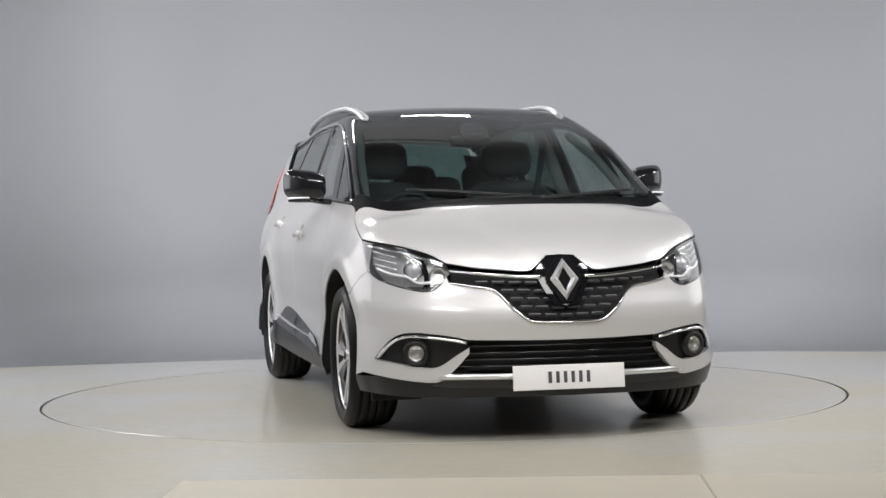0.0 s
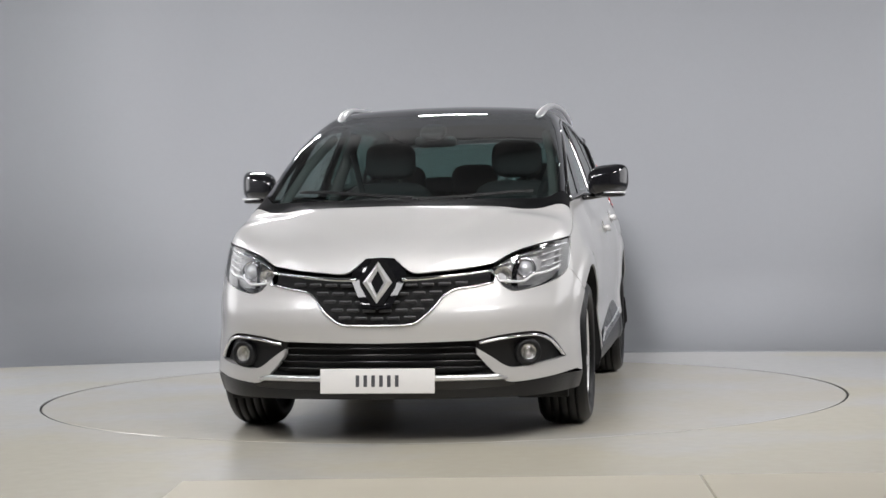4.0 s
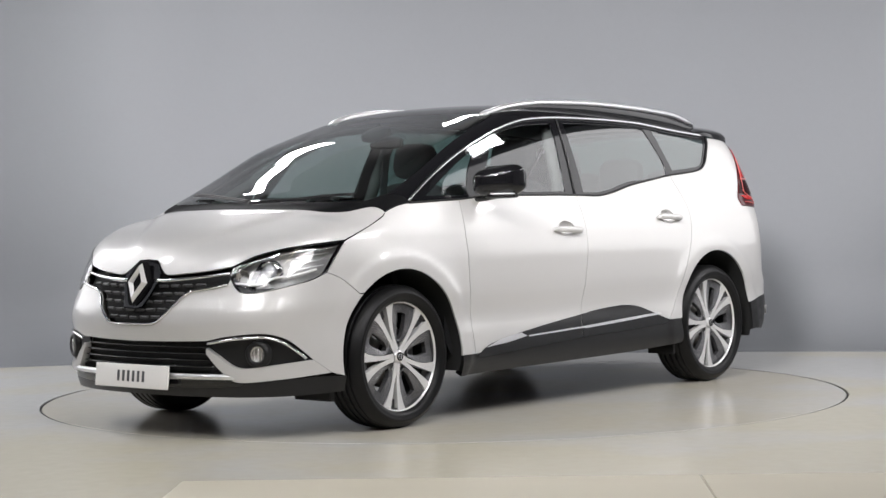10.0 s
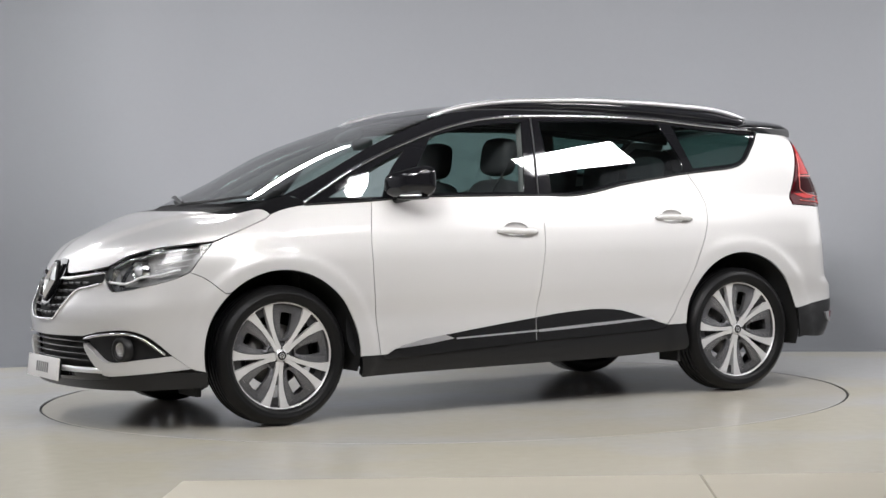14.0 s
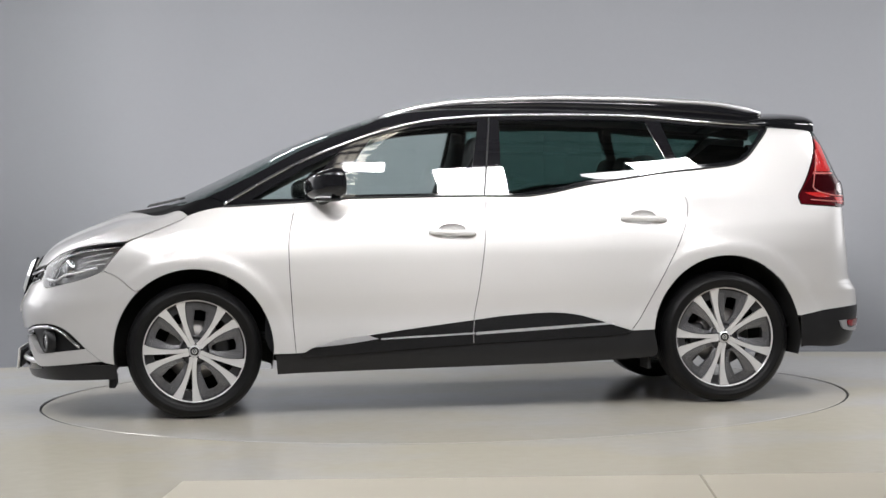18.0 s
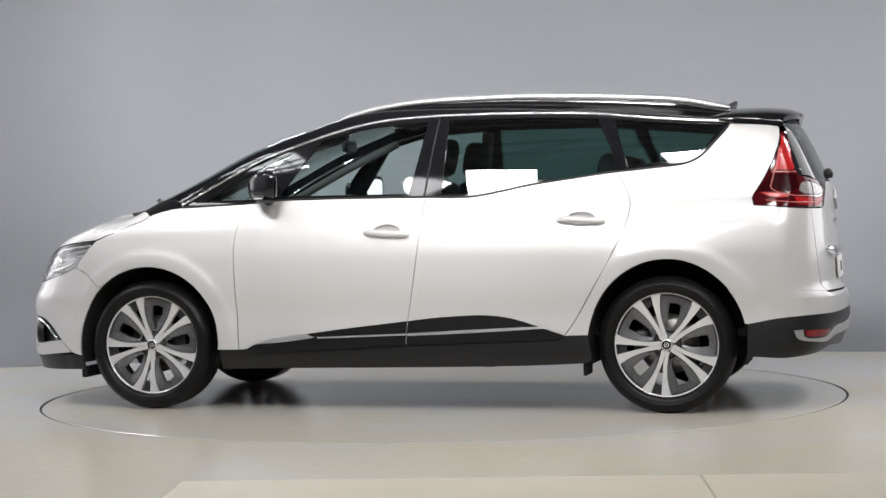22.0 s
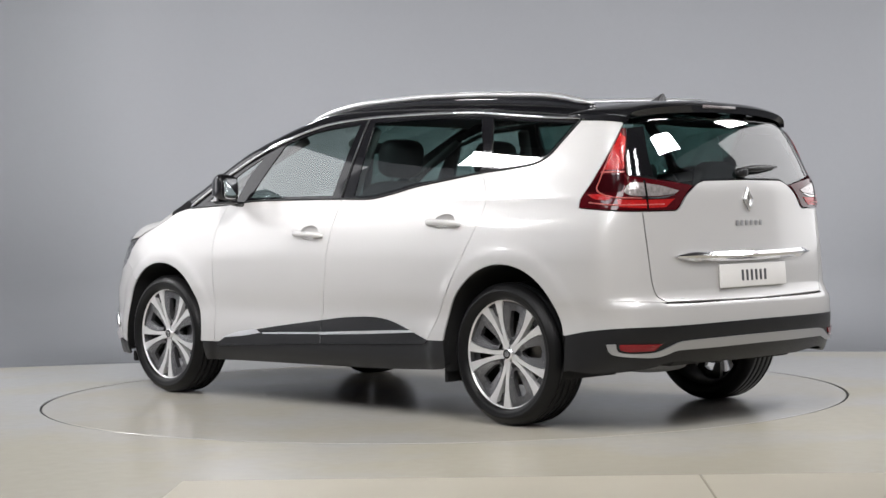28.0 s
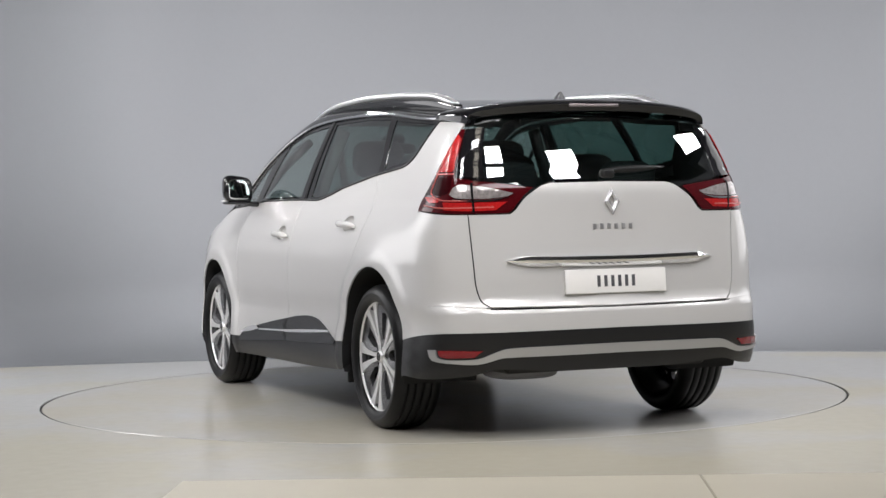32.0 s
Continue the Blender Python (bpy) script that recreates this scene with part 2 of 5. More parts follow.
front_of = spline([0.15, 0.22, 0.30, 0.45, 0.55, 0.60, 0.66, 0.75, 0.85, 1.0], [2.268, 2.312, 2.331, 2.337, 2.350, 2.341, 2.311, 2.276, 2.226, 2.15])
rear_of = spline([0.2, 0.26, 0.32, 0.48, 0.58, 0.605, 0.64, 0.75, 0.85, 1.0, 1.12, 1.25, 1.42, 1.55, 1.7],
                 [-2.124, -2.195, -2.248, -2.284, -2.279, -2.259, -2.238, -2.230, -2.222, -2.210, -2.203, -2.153, -2.071, -1.992, -1.885])


def lse(k, *g):
    g = np.stack(g)
    m = g.max(0)
    return m + k * np.log(np.exp((g - m) / k).sum(0))


def skin(x, y, z):
    """Below nought inside the body, above it outside."""
    y = np.abs(y)
    rf = np.hypot(x - 1.405, z - 0.35)
    rr = np.hypot(x + 1.41, z - 0.35)
    flare = 0.010 / (1 + np.exp((rf - 0.500) / 0.010)) + 0.009 * np.exp(-((np.maximum(rf - 0.45, 0)) / 0.13) ** 2)
    flare = flare + 0.009 / (1 + np.exp((rr - 0.512) / 0.010)) + 0.010 * np.exp(-((np.maximum(rr - 0.45, 0)) / 0.14) ** 2)
    h = np.clip((z - 0.5) / 0.7, 0, 1)
    side = y - (side_of(z) + taper_low(x) * (1 - h) + taper_high(x) * h + flare)
    fr = x - (front_of(z) - 0.30 * y**2 - 0.47 * y**6)
    re = (rear_of(z) + 0.129 * y**2 + 0.23 * y**6) - x
    ridge = 0.015 / (1 + np.exp((y - 0.13 - (2.27 - x) * 0.66) / 0.016)) / (1 + np.exp((1.45 - x) / 0.06))
    tp = (z - (top_mid(x) - 0.004 + ridge - top_fall(x) * y**2 - top_drop(x) * y**4)) * 0.85
    return lse(0.022, lse(0.036, side, fr * 0.9, re * 0.9), tp)


def grad(p):
    e = 0.004
    g = np.stack([skin(p[:, 0] + e, p[:, 1], p[:, 2]) - skin(p[:, 0] - e, p[:, 1], p[:, 2]),
                  skin(p[:, 0], p[:, 1] + e, p[:, 2]) - skin(p[:, 0], p[:, 1] - e, p[:, 2]),
                  skin(p[:, 0], p[:, 1], p[:, 2] + e) - skin(p[:, 0], p[:, 1], p[:, 2] - e)], 1)
    return g / (np.linalg.norm(g, axis=1, keepdims=True) + 1e-12)


XF, XR, BEND = 1.2, -1.0, 0.9


def cast(o, d, near, far):
    lo, hi = np.full(len(o), near), np.full(len(o), far)
    for _ in range(36):
        mid = (lo + hi) / 2
        q = o + d * mid[:, None]
        out = skin(q[:, 0], q[:, 1], q[:, 2]) > 0
        hi, lo = np.where(out, mid, hi), np.where(out, lo, mid)
    return o + d * ((lo + hi) / 2)[:, None]


def wrap(uv):
    """Points of the skin from the chart that runs round the car: u along the side and round its ends, v the height."""
    uv = np.asarray(uv, float).reshape(-1, 2)
    u, z = uv[:, 0], uv[:, 1]
    a = np.where(u > XF, (u - XF) / BEND, np.where(u < XR, (u - XR) / BEND, 0))
    o = np.stack([np.clip(u, XR, XF), np.zeros_like(u), z], 1)
    d = np.stack([np.sin(a), np.cos(a), np.zeros_like(u)], 1)
    return cast(o, d, 0.0, 1.9)


def lid(xy):
    """Points of the skin seen from above."""
    xy = np.asarray(xy, float).reshape(-1, 2)
    o = np.stack([xy[:, 0], xy[:, 1], np.full(len(xy), 0.45)], 1)
    return cast(o, np.tile([0.0, 0, 1], (len(xy), 1)), 0.0, 1.6)


UMAX, UMIN = XF + BEND * math.pi / 2, XR - BEND * math.pi / 2


def chart(p):
    """The chart's u, v of points of the skin."""
    x, y, z = p[:, 0], p[:, 1], p[:, 2]
    u = np.where(x > XF, XF + BEND * np.arctan2(x - XF, y), np.where(x < XR, XR + BEND * np.arctan2(x - XR, y), x))
    return np.stack([u, z], 1)


def X(*xyz):
    """Chart points given in space."""
    return chart(np.array(xyz, float).reshape(-1, 3))


def F(*yz):
    """Chart points given as seen from the front: y, z pairs."""
    q = np.array(yz, float).reshape(-1, 2)
    o = np.stack([np.full(len(q), 1.0), q[:, 0], q[:, 1]], 1)
    return chart(cast(o, np.tile([1.0, 0, 0], (len(q), 1)), 0.0, 1.8))


def B(*yz):
    """Chart points given as seen from behind."""
    q = np.array(yz, float).reshape(-1, 2)
    o = np.stack([np.full(len(q), -1.0), q[:, 0], q[:, 1]], 1)
    return chart(cast(o, np.tile([-1.0, 0, 0], (len(q), 1)), 0.0, 1.8))


def S(*xz):
    """Chart points given as seen from the side."""
    q = np.array(xz, float).reshape(-1, 2)
    o = np.stack([q[:, 0], np.zeros(len(q)), q[:, 1]], 1)
    return chart(cast(o, np.tile([0.0, 1, 0], (len(q), 1)), 0.0, 1.4))


def curve(*chunks, step=0.02):
    """A smooth line through the given points."""
    p = np.concatenate([np.asarray(c, float).reshape(-1, 2) for c in chunks])
    out = []
    for i in range(len(p) - 1):
        a, b = p[i], p[i + 1]
        m0 = (p[i + 1] - p[i - 1]) / 2 if i else (b - a)
        m1 = (p[i + 2] - p[i]) / 2 if i + 2 < len(p) else (b - a)
        seg = np.linalg.norm(b - a)
        m0 = m0 * min(1, seg / (np.linalg.norm(m0) + 1e-9))
        m1 = m1 * min(1, seg / (np.linalg.norm(m1) + 1e-9))
        n = max(1, int(math.ceil(seg / step)))
        for t in np.arange(n) / n:
            out.append((2 * t**3 - 3 * t**2 + 1) * a + (t**3 - 2 * t**2 + t) * m0 + (3 * t**2 - 2 * t**3) * b + (t**3 - t**2) * m1)
    out.append(p[-1])
    return np.array(out)


def arc(cx, cz, rx, rz, a0, a1, n=24):
    a = np.radians(np.linspace(a0, a1, n))
    return S(*np.stack([cx + rx * np.cos(a), cz + rz * np.sin(a)], 1).ravel())


def loop(*lines, gap=0.0019):
    """Joins lines to a closed outline and draws it in by the gap."""
    p = np.concatenate(lines)
    keep = [0]
    for i in range(1, len(p)):
        if np.linalg.norm(p[i] - p[keep[-1]]) > 0.003:
            keep.append(i)
    p = p[keep]
    if np.linalg.norm(p[0] - p[-1]) < 0.003:
        p = p[:-1]
    fine = []
    for a, b in zip(p, np.roll(p, -1, 0)):
        k = max(1, int(math.ceil(np.linalg.norm(b - a) / 0.03)))
        fine += [a + (b - a) * t / k for t in range(k)]
    p = np.array(fine)
    nx = np.roll(p, -1, 0)
    if (p[:, 0] * nx[:, 1] - p[:, 1] * nx[:, 0]).sum() < 0:
        p = p[::-1]
    if gap:
        a, b = p - np.roll(p, 1, 0), np.roll(p, -1, 0) - p
        na = np.stack([-a[:, 1], a[:, 0]], 1) / (np.linalg.norm(a, axis=1, keepdims=True) + 1e-9)
        nb = np.stack([-b[:, 1], b[:, 0]], 1) / (np.linalg.norm(b, axis=1, keepdims=True) + 1e-9)
        n = na + nb
        n /= np.maximum(np.linalg.norm(n, axis=1, keepdims=True), 0.7)
        p = p + n * gap
    return p


def inside(q, poly):
    x, y = q[:, 0][:, None], q[:, 1][:, None]
    x0, y0 = poly[:, 0], poly[:, 1]
    x1, y1 = np.roll(x0, -1), np.roll(y0, -1)
    c = ((y0 > y) != (y1 > y)) & (x < (x1 - x0) * (y - y0) / (y1 - y0 + 1e-12) + x0)
    return c.sum(1) % 2 == 1


def edge_far(q, poly, d):
    a, b = poly, np.roll(poly, -1, 0)
    ab = b - a
    t = np.clip(((q[:, None] - a) * ab).sum(2) / ((ab**2).sum(1) + 1e-12), 0, 1)
    return (np.linalg.norm(q[:, None] - a - ab * t[:, :, None], axis=2).min(1)) > d


def sheet(poly, lift, spacing=0.035, holes=(), off=0.0, rim=0.012, twin=False, crown=0.0):
    """A skin panel: fills the outline, lifts it on the body and turns its edge in. twin joins the mirror image.
    Returns vertices, faces and normals."""
    uv, faces = delaunay(poly, spacing, holes)
    p = lift(uv)
    n = grad(p)
    if crown:
        a, b = poly, np.roll(poly, -1, 0)
        ab = b - a
        t = np.clip(((uv[:, None] - a) * ab).sum(2) / ((ab**2).sum(1) + 1e-12), 0, 1)
        edge_d = np.linalg.norm(uv[:, None] - a - ab * t[:, :, None], axis=2).min(1)
        lift_by = crown * (1 - np.exp(-edge_d / 0.02))
        p = p + n * (off + lift_by)[:, None]
    else:
        p = p + n * off
    # orient faces outward
    f = np.array(faces)
    fn = np.cross(p[f[:, 1]] - p[f[:, 0]], p[f[:, 2]] - p[f[:, 0]])
    bad = (fn * n[f[:, 0]]).sum(1) < 0
    f[bad] = f[bad][:, [0, 2, 1]]
    # turned-in rim
    count = {}
    for t3 in f:
        for k in range(3):
            e = (t3[k], t3[(k + 1) % 3])
            count[e] = 1
    border = [e for e in count if (e[1], e[0]) not in count]
    if twin:
        mid = np.abs(p[:, 1]) < 0.007
        p[mid, 1] = 0
        n[mid, 1] = 0
        border = [e for e in border if not (mid[e[0]] and mid[e[1]])]
    P, N, Fs = list(p), list(n), [tuple(t3) for t3 in f]
    if rim:
        idx = {}
        for a, b in border:
            for v in (a, b):
                idx.setdefault(v, [])
            d = p[b] - p[a]
            out = np.cross(d, n[a])
            out /= np.linalg.norm(out) + 1e-9
            idx[a].append(out)
            idx[b].append(out)
        top, low = {}, {}
        for v, os in idx.items():
            o = np.mean(os, 0)
            o /= np.linalg.norm(o) + 1e-9
            top[v] = len(P)
            P.append(p[v])
            N.append(o)
            low[v] = len(P)
            P.append(p[v] - n[v] * rim - o * 0.001)
            N.append(o)
        for a, b in border:
            Fs.append((top[a], low[a], low[b], top[b]))
    P, N = np.array(P), np.array(N)
    if twin:
        k = len(P)
        P = np.concatenate([P, P * [1, -1, 1]])
        N = np.concatenate([N, N * [1, -1, 1]])
        Fs = Fs + [tuple(v + k for v in q[::-1]) for q in Fs]
    return P, N, Fs


def delaunay(poly, spacing, holes):
    from mathutils import geometry
    lo, hi = poly.min(0), poly.max(0)
    gx, gy = np.meshgrid(np.arange(lo[0], hi[0], spacing), np.arange(lo[1], hi[1], spacing))
    gx = gx + (np.arange(gx.shape[0]) % 2)[:, None] * spacing / 2
    q = np.stack([gx.ravel(), gy.ravel()], 1)
    q = q[inside(q, poly)] if len(q) else q
    if len(q):
        q = q[edge_far(q, poly, spacing * 0.4)]
    for hpoly in holes:
        if len(q):
            q = q[~inside(q, hpoly)]
        if len(q):
            q = q[edge_far(q, hpoly, spacing * 0.4)]
    verts = [Vector(v) for v in poly]
    edges = [(i, (i + 1) % len(poly)) for i in range(len(poly))]
    for hpoly in holes:
        k = len(verts)
        verts += [Vector(v) for v in hpoly]
        edges += [(k + i, k + (i + 1) % len(hpoly)) for i in range(len(hpoly))]
    verts += [Vector(v) for v in q]
    vs, _, fs, *_ = geometry.delaunay_2d_cdt(verts, edges, [], 0, 1e-6)
    uv = np.array([tuple(v) for v in vs])
    f = np.array([tuple(t)[:3] for t in fs])
    c = uv[f].mean(1)
    ok = inside(c, poly)
    for hpoly in holes:
        ok &= ~inside(c, hpoly)
    return uv, f[ok]


def mesh_of(name, P, N, Fs, mat):
    me = bpy.data.meshes.new(name)
    me.from_pydata([tuple(v) for v in P], [], [tuple(int(i) for i in f) for f in Fs])
    me.validate()
    for f in me.polygons:
        f.use_smooth = True
    if len(me.vertices) == len(N):
        me.normals_split_custom_set_from_vertices([tuple(v) for v in N])
    me.materials.append(mat)
    return me


def panel(name, poly, mat, parent, lift=wrap, label="", both=False, **kw):
    """Adds a skin panel as a part; both adds its mirror image as a part of its own."""
    P, N, Fs = sheet(poly, lift, **kw)
    made = []
    for flip in ((False, True) if both else (False,)):
        if flip:
            P, N, Fs = P * [1, -1, 1], N * [1, -1, 1], [q[::-1] for q in Fs]
        ob = new(name, mesh_of(name, P, N, Fs, mat))
        ob.parent = parent
        if mat in (CLEAR, PRIVACY):
            ob.visible_shadow = False
        if label:
            tagged(ob, label)
        made.append(ob)
    return made


# ---- the room ----
def room():
    # curved backdrop that bends up from the floor
    bm = bmesh.new()
    path = [(13.0 * math.sin(a), -9.65 + 13.0 * math.cos(a), a) for a in np.radians(np.linspace(0, 17, 14))]
    x0, y0, a0 = path[-1]
    r = 2.2
    cx, cy = x0 - r * math.sin(a0), y0 - r * math.cos(a0)
    path += [(cx + r * math.sin(a), cy + r * math.cos(a), a) for a in np.linspace(a0, math.pi / 2, 16)[1:]]
    path += [(path[-1][0], y, math.pi / 2) for y in (-1.0, -3.0, -5.0)]
    path = [(-x, y, -a) for x, y, a in path[:0:-1]] + path
    prof = [(0.60 - 0.60 * math.sin(a), 0.60 - 0.60 * math.cos(a)) for a in np.radians(np.linspace(3, 90, 14))] + [(0.0, 4.05)]
    cols = [[bm.verts.new((x - d * math.sin(a), y - d * math.cos(a), z)) for d, z in prof] for x, y, a in path]
    for a, b in zip(cols, cols[1:]):
        for j in range(len(a) - 1):
            bm.faces.new((a[j], b[j], b[j + 1], a[j + 1]))
    bmesh.ops.recalc_face_normals(bm, faces=bm.faces)
    bmesh.ops.solidify(bm, geom=bm.faces[:], thickness=-0.08)
    tagged(part("wall_backdrop", bm, WALL), "grey painted curved studio backdrop wall rising from the floor", "wall", kind="structure")
    # floor with a round well for the disc
    bm = bmesh.new()
    m = 160
    ring = [bm.verts.new((2.27 * math.cos(2 * math.pi * i / m), 2.27 * math.sin(2 * math.pi * i / m), 0)) for i in range(m)]
    low = [bm.verts.new((v.co.x, v.co.y, -0.06)) for v in ring]
    far = [bm.verts.new((v.co.x / 2.27 * 14, v.co.y / 2.27 * 14 - 5.0, 0)) for v in ring]
    for i in range(m):
        j = (i + 1) % m
        bm.faces.new((ring[i], far[i], far[j], ring[j]))
        bm.faces.new((low[i], ring[i], ring[j], low[j]))
    bmesh.ops.recalc_face_normals(bm, faces=bm.faces)
    floor = part("floor", bm, FLOOR, smooth=False)
    tagged(floor, "pale beige-grey painted studio floor with a round turntable", "floor", kind="structure")
    # lighter boards laid on the near side of the floor
    for x0, x1 in ((-1.035, 0.985), (0.995, 3.4)):
        b = box(x1 - x0, 2.4, 0.006, ((x0 + x1) / 2, -1.2, 0.002), 0.002, 1)
        b.transform(pose(0, -3.37, 0, 0, 0, -2.4))
        part("board", b, BOARD, floor, smooth=False)
    # the hall round and behind: plain walls, roof with skylights and trusses
    walls = [("wall_west", (0.2, 22, 8), (-10.5, -6.5, 4)), ("wall_east", (0.2, 22, 8), (10.5, -6.5, 4)), ("wall_south", (21.2, 0.2, 8), (0, -17.6, 4)), ("wall_north", (21.2, 0.2, 8), (0, 4.6, 4))]
    for name, size, at in walls:
        tagged(part(name, box(*size, at), HALL, smooth=False), "dark grey plain hall wall behind the studio", "wall", kind="structure")
    tagged(part("ceiling", box(21.2, 22.4, 0.2, (0, -6.5, 8.1)), HALL, smooth=False), "dark grey hall roof with skylight strips", "ceiling", kind="structure")
    for k, (x, y, wide, deep, pane) in enumerate(((0.78, -7.2, 0.9, 6.4, WARMLIGHT), (-6.6, -5.0, 1.6, 4.0, SKYLIGHT))):
        w = empty("window_%d" % (k + 1))
        tagged(w, "frosted skylight strip in the hall roof", "skylight", "skylights", "structure")
        w.matrix_basis = pose(x, y, 7.94)
        part("pane", box(wide, deep, 0.03), pane, w, smooth=False)
        along = max(wide, deep)
        for d in np.arange(-along / 2, along / 2 + 0.1, 0.8):
            size, at = ((wide, 0.11, 0.06), (0, float(d), -0.03)) if deep > wide else ((0.05, deep, 0.06), (float(d), 0, -0.03))
            part("glazing_bar", box(*size, at), DARKSTEEL, w, smooth=False)
        for d in (-0.2, 0.2):
            size, at = ((0.05, deep, 0.06), (d * wide, 0, -0.035)) if deep > wide else ((wide, 0.05, 0.06), (0, d * deep, -0.035))
            part("glazing_bar", box(*size, at), DARKSTEEL, w, smooth=False)
    for y in (-14.0, -11.5, -9.0, -6.5, -4.0, -1.5):
        t = empty("roof_truss")
        tagged(t, "grey steel lattice truss under the hall roof", "truss", "roof trusses")
        t.matrix_basis = pose(0, y, 7.2)
        part("top_chord", box(21, 0.10, 0.10, (0, 0, 0.6)), DARKSTEEL, t, smooth=False)
        part("bottom_chord", box(21, 0.10, 0.10, (0, 0, 0.0)), DARKSTEEL, t, smooth=False)
        for i in range(18):
            x0 = -10.2 + i * 1.2
            up = i % 2 == 0
            part("brace", tube([(x0, 0, 0.0 if up else 0.6), (x0 + 1.2, 0, 0.6 if up else 0.0)], 0.035, 6), DARKSTEEL, t, smooth=False)


def turntable():
    base = empty("turntable")
    part("disc", lathe([(0.0005, 0.0), (1.2, 0.0), (2.252, 0.0), (2.258, -0.004), (2.258, -0.05), (0.0005, -0.05)], 160, "z"), DISC, base, smooth=False)
    part("edge_strip", lathe([(2.258, -0.001), (2.264, -0.001), (2.264, -0.05), (2.258, -0.05), (2.258, -0.001)], 160, "z"), LINER, base, "dark gap strip round the disc", smooth=False)
    tagged(base, "flush round pale painted turntable disc in the floor", "turntable")
    return base


# ---- the car ----
def line3(uv, off=0.0, lift=wrap):
    p = lift(uv)
    return p + grad(p) * off


def both_sides(name, bm, mat, parent, label=""):
    """A part and its mirror image on the other side of the car."""
    other = bm.copy()
    other.transform(Matrix.Diagonal((1, -1, 1, 1)))
    bmesh.ops.reverse_faces(other, faces=other.faces)
    return [part(name, bm, mat, parent, label), part(name, other, mat, parent, label)]


def ellipse(cx, cz, rx, rz, n=20):
    a = np.linspace(0, 2 * math.pi, n, endpoint=False)
    return np.stack([cx + rx * np.cos(a), cz + rz * np.sin(a)], 1)


def blob(sx, sy, sz, at, power=3.0, turn=(0, 0, 0), n=20):
    """A rounded block between a ball and a box."""
    bm = bmesh.new()
    bmesh.ops.create_uvsphere(bm, u_segments=2 * n, v_segments=n, radius=1)
    for v in bm.verts:
        k = (abs(v.co.x) ** power + abs(v.co.y) ** power + abs(v.co.z) ** power) ** (1 / power)
        v.co /= k
        v.co.x *= sx / 2
        v.co.y *= sy / 2
        v.co.z *= sz / 2
    bm.transform(pose(*at, *turn))
    return bm


def prism(outer, y0, y1, holes=(), step=0.02):
    """Extrudes a plane outline (x, z) from y0 to y1, with holes through it."""
    uv, f = delaunay(np.asarray(outer, float), step, [np.asarray(h, float) for h in holes])
    bm = bmesh.new()
    a = [bm.verts.new((u, y1, v)) for u, v in uv]
    b = [bm.verts.new((u, y0, v)) for u, v in uv]
    edges = {}
    for t in f:
        for k in range(3):
            edges[(t[k], t[(k + 1) % 3])] = 1
        bm.faces.new([a[i] for i in t])
        bm.faces.new([b[i] for i in t[::-1]])
    for i, j in edges:
        if (j, i) not in edges:
            bm.faces.new((a[j], a[i], b[i], b[j]))
    bmesh.ops.recalc_face_normals(bm, faces=bm.faces)
    return bm


def bars(width, height, count=6, gap=0.35):
    """Upright bars in place of the plate's writing, in the x, z plane."""
    w = width / (count + gap * (count - 1))
    return [box(w * 0.62, 0.003, height, (-width / 2 + w / 2 + i * w * (1 + gap), 0, 0), 0.001, 1) for i in range(count)]


def diamond(outer, hole, depth):
    """A hollow lozenge badge in the x, z plane, ridged along its middle."""
    bm = bmesh.new()
    w, h = outer
    hw, hh = hole
    rings = []
    for kx, kz, y in ((w, h, -depth), (w, h, 0), ((w + hw) / 2, (h + hh) / 2, depth), (hw, hh, 0), (hw, hh, -depth)):
        rings.append([bm.verts.new(c) for c in ((kx, y, 0), (0.001 + kx * 0.0, y, kz), (-kx, y, 0), (0.0, y, -kz))])
    for a, b in zip(rings, rings[1:]):
        for k in range(4):
            bm.faces.new((a[k], a[(k + 1) % 4], b[(k + 1) % 4], b[k]))
    bmesh.ops.recalc_face_normals(bm, faces=bm.faces)
    return bm


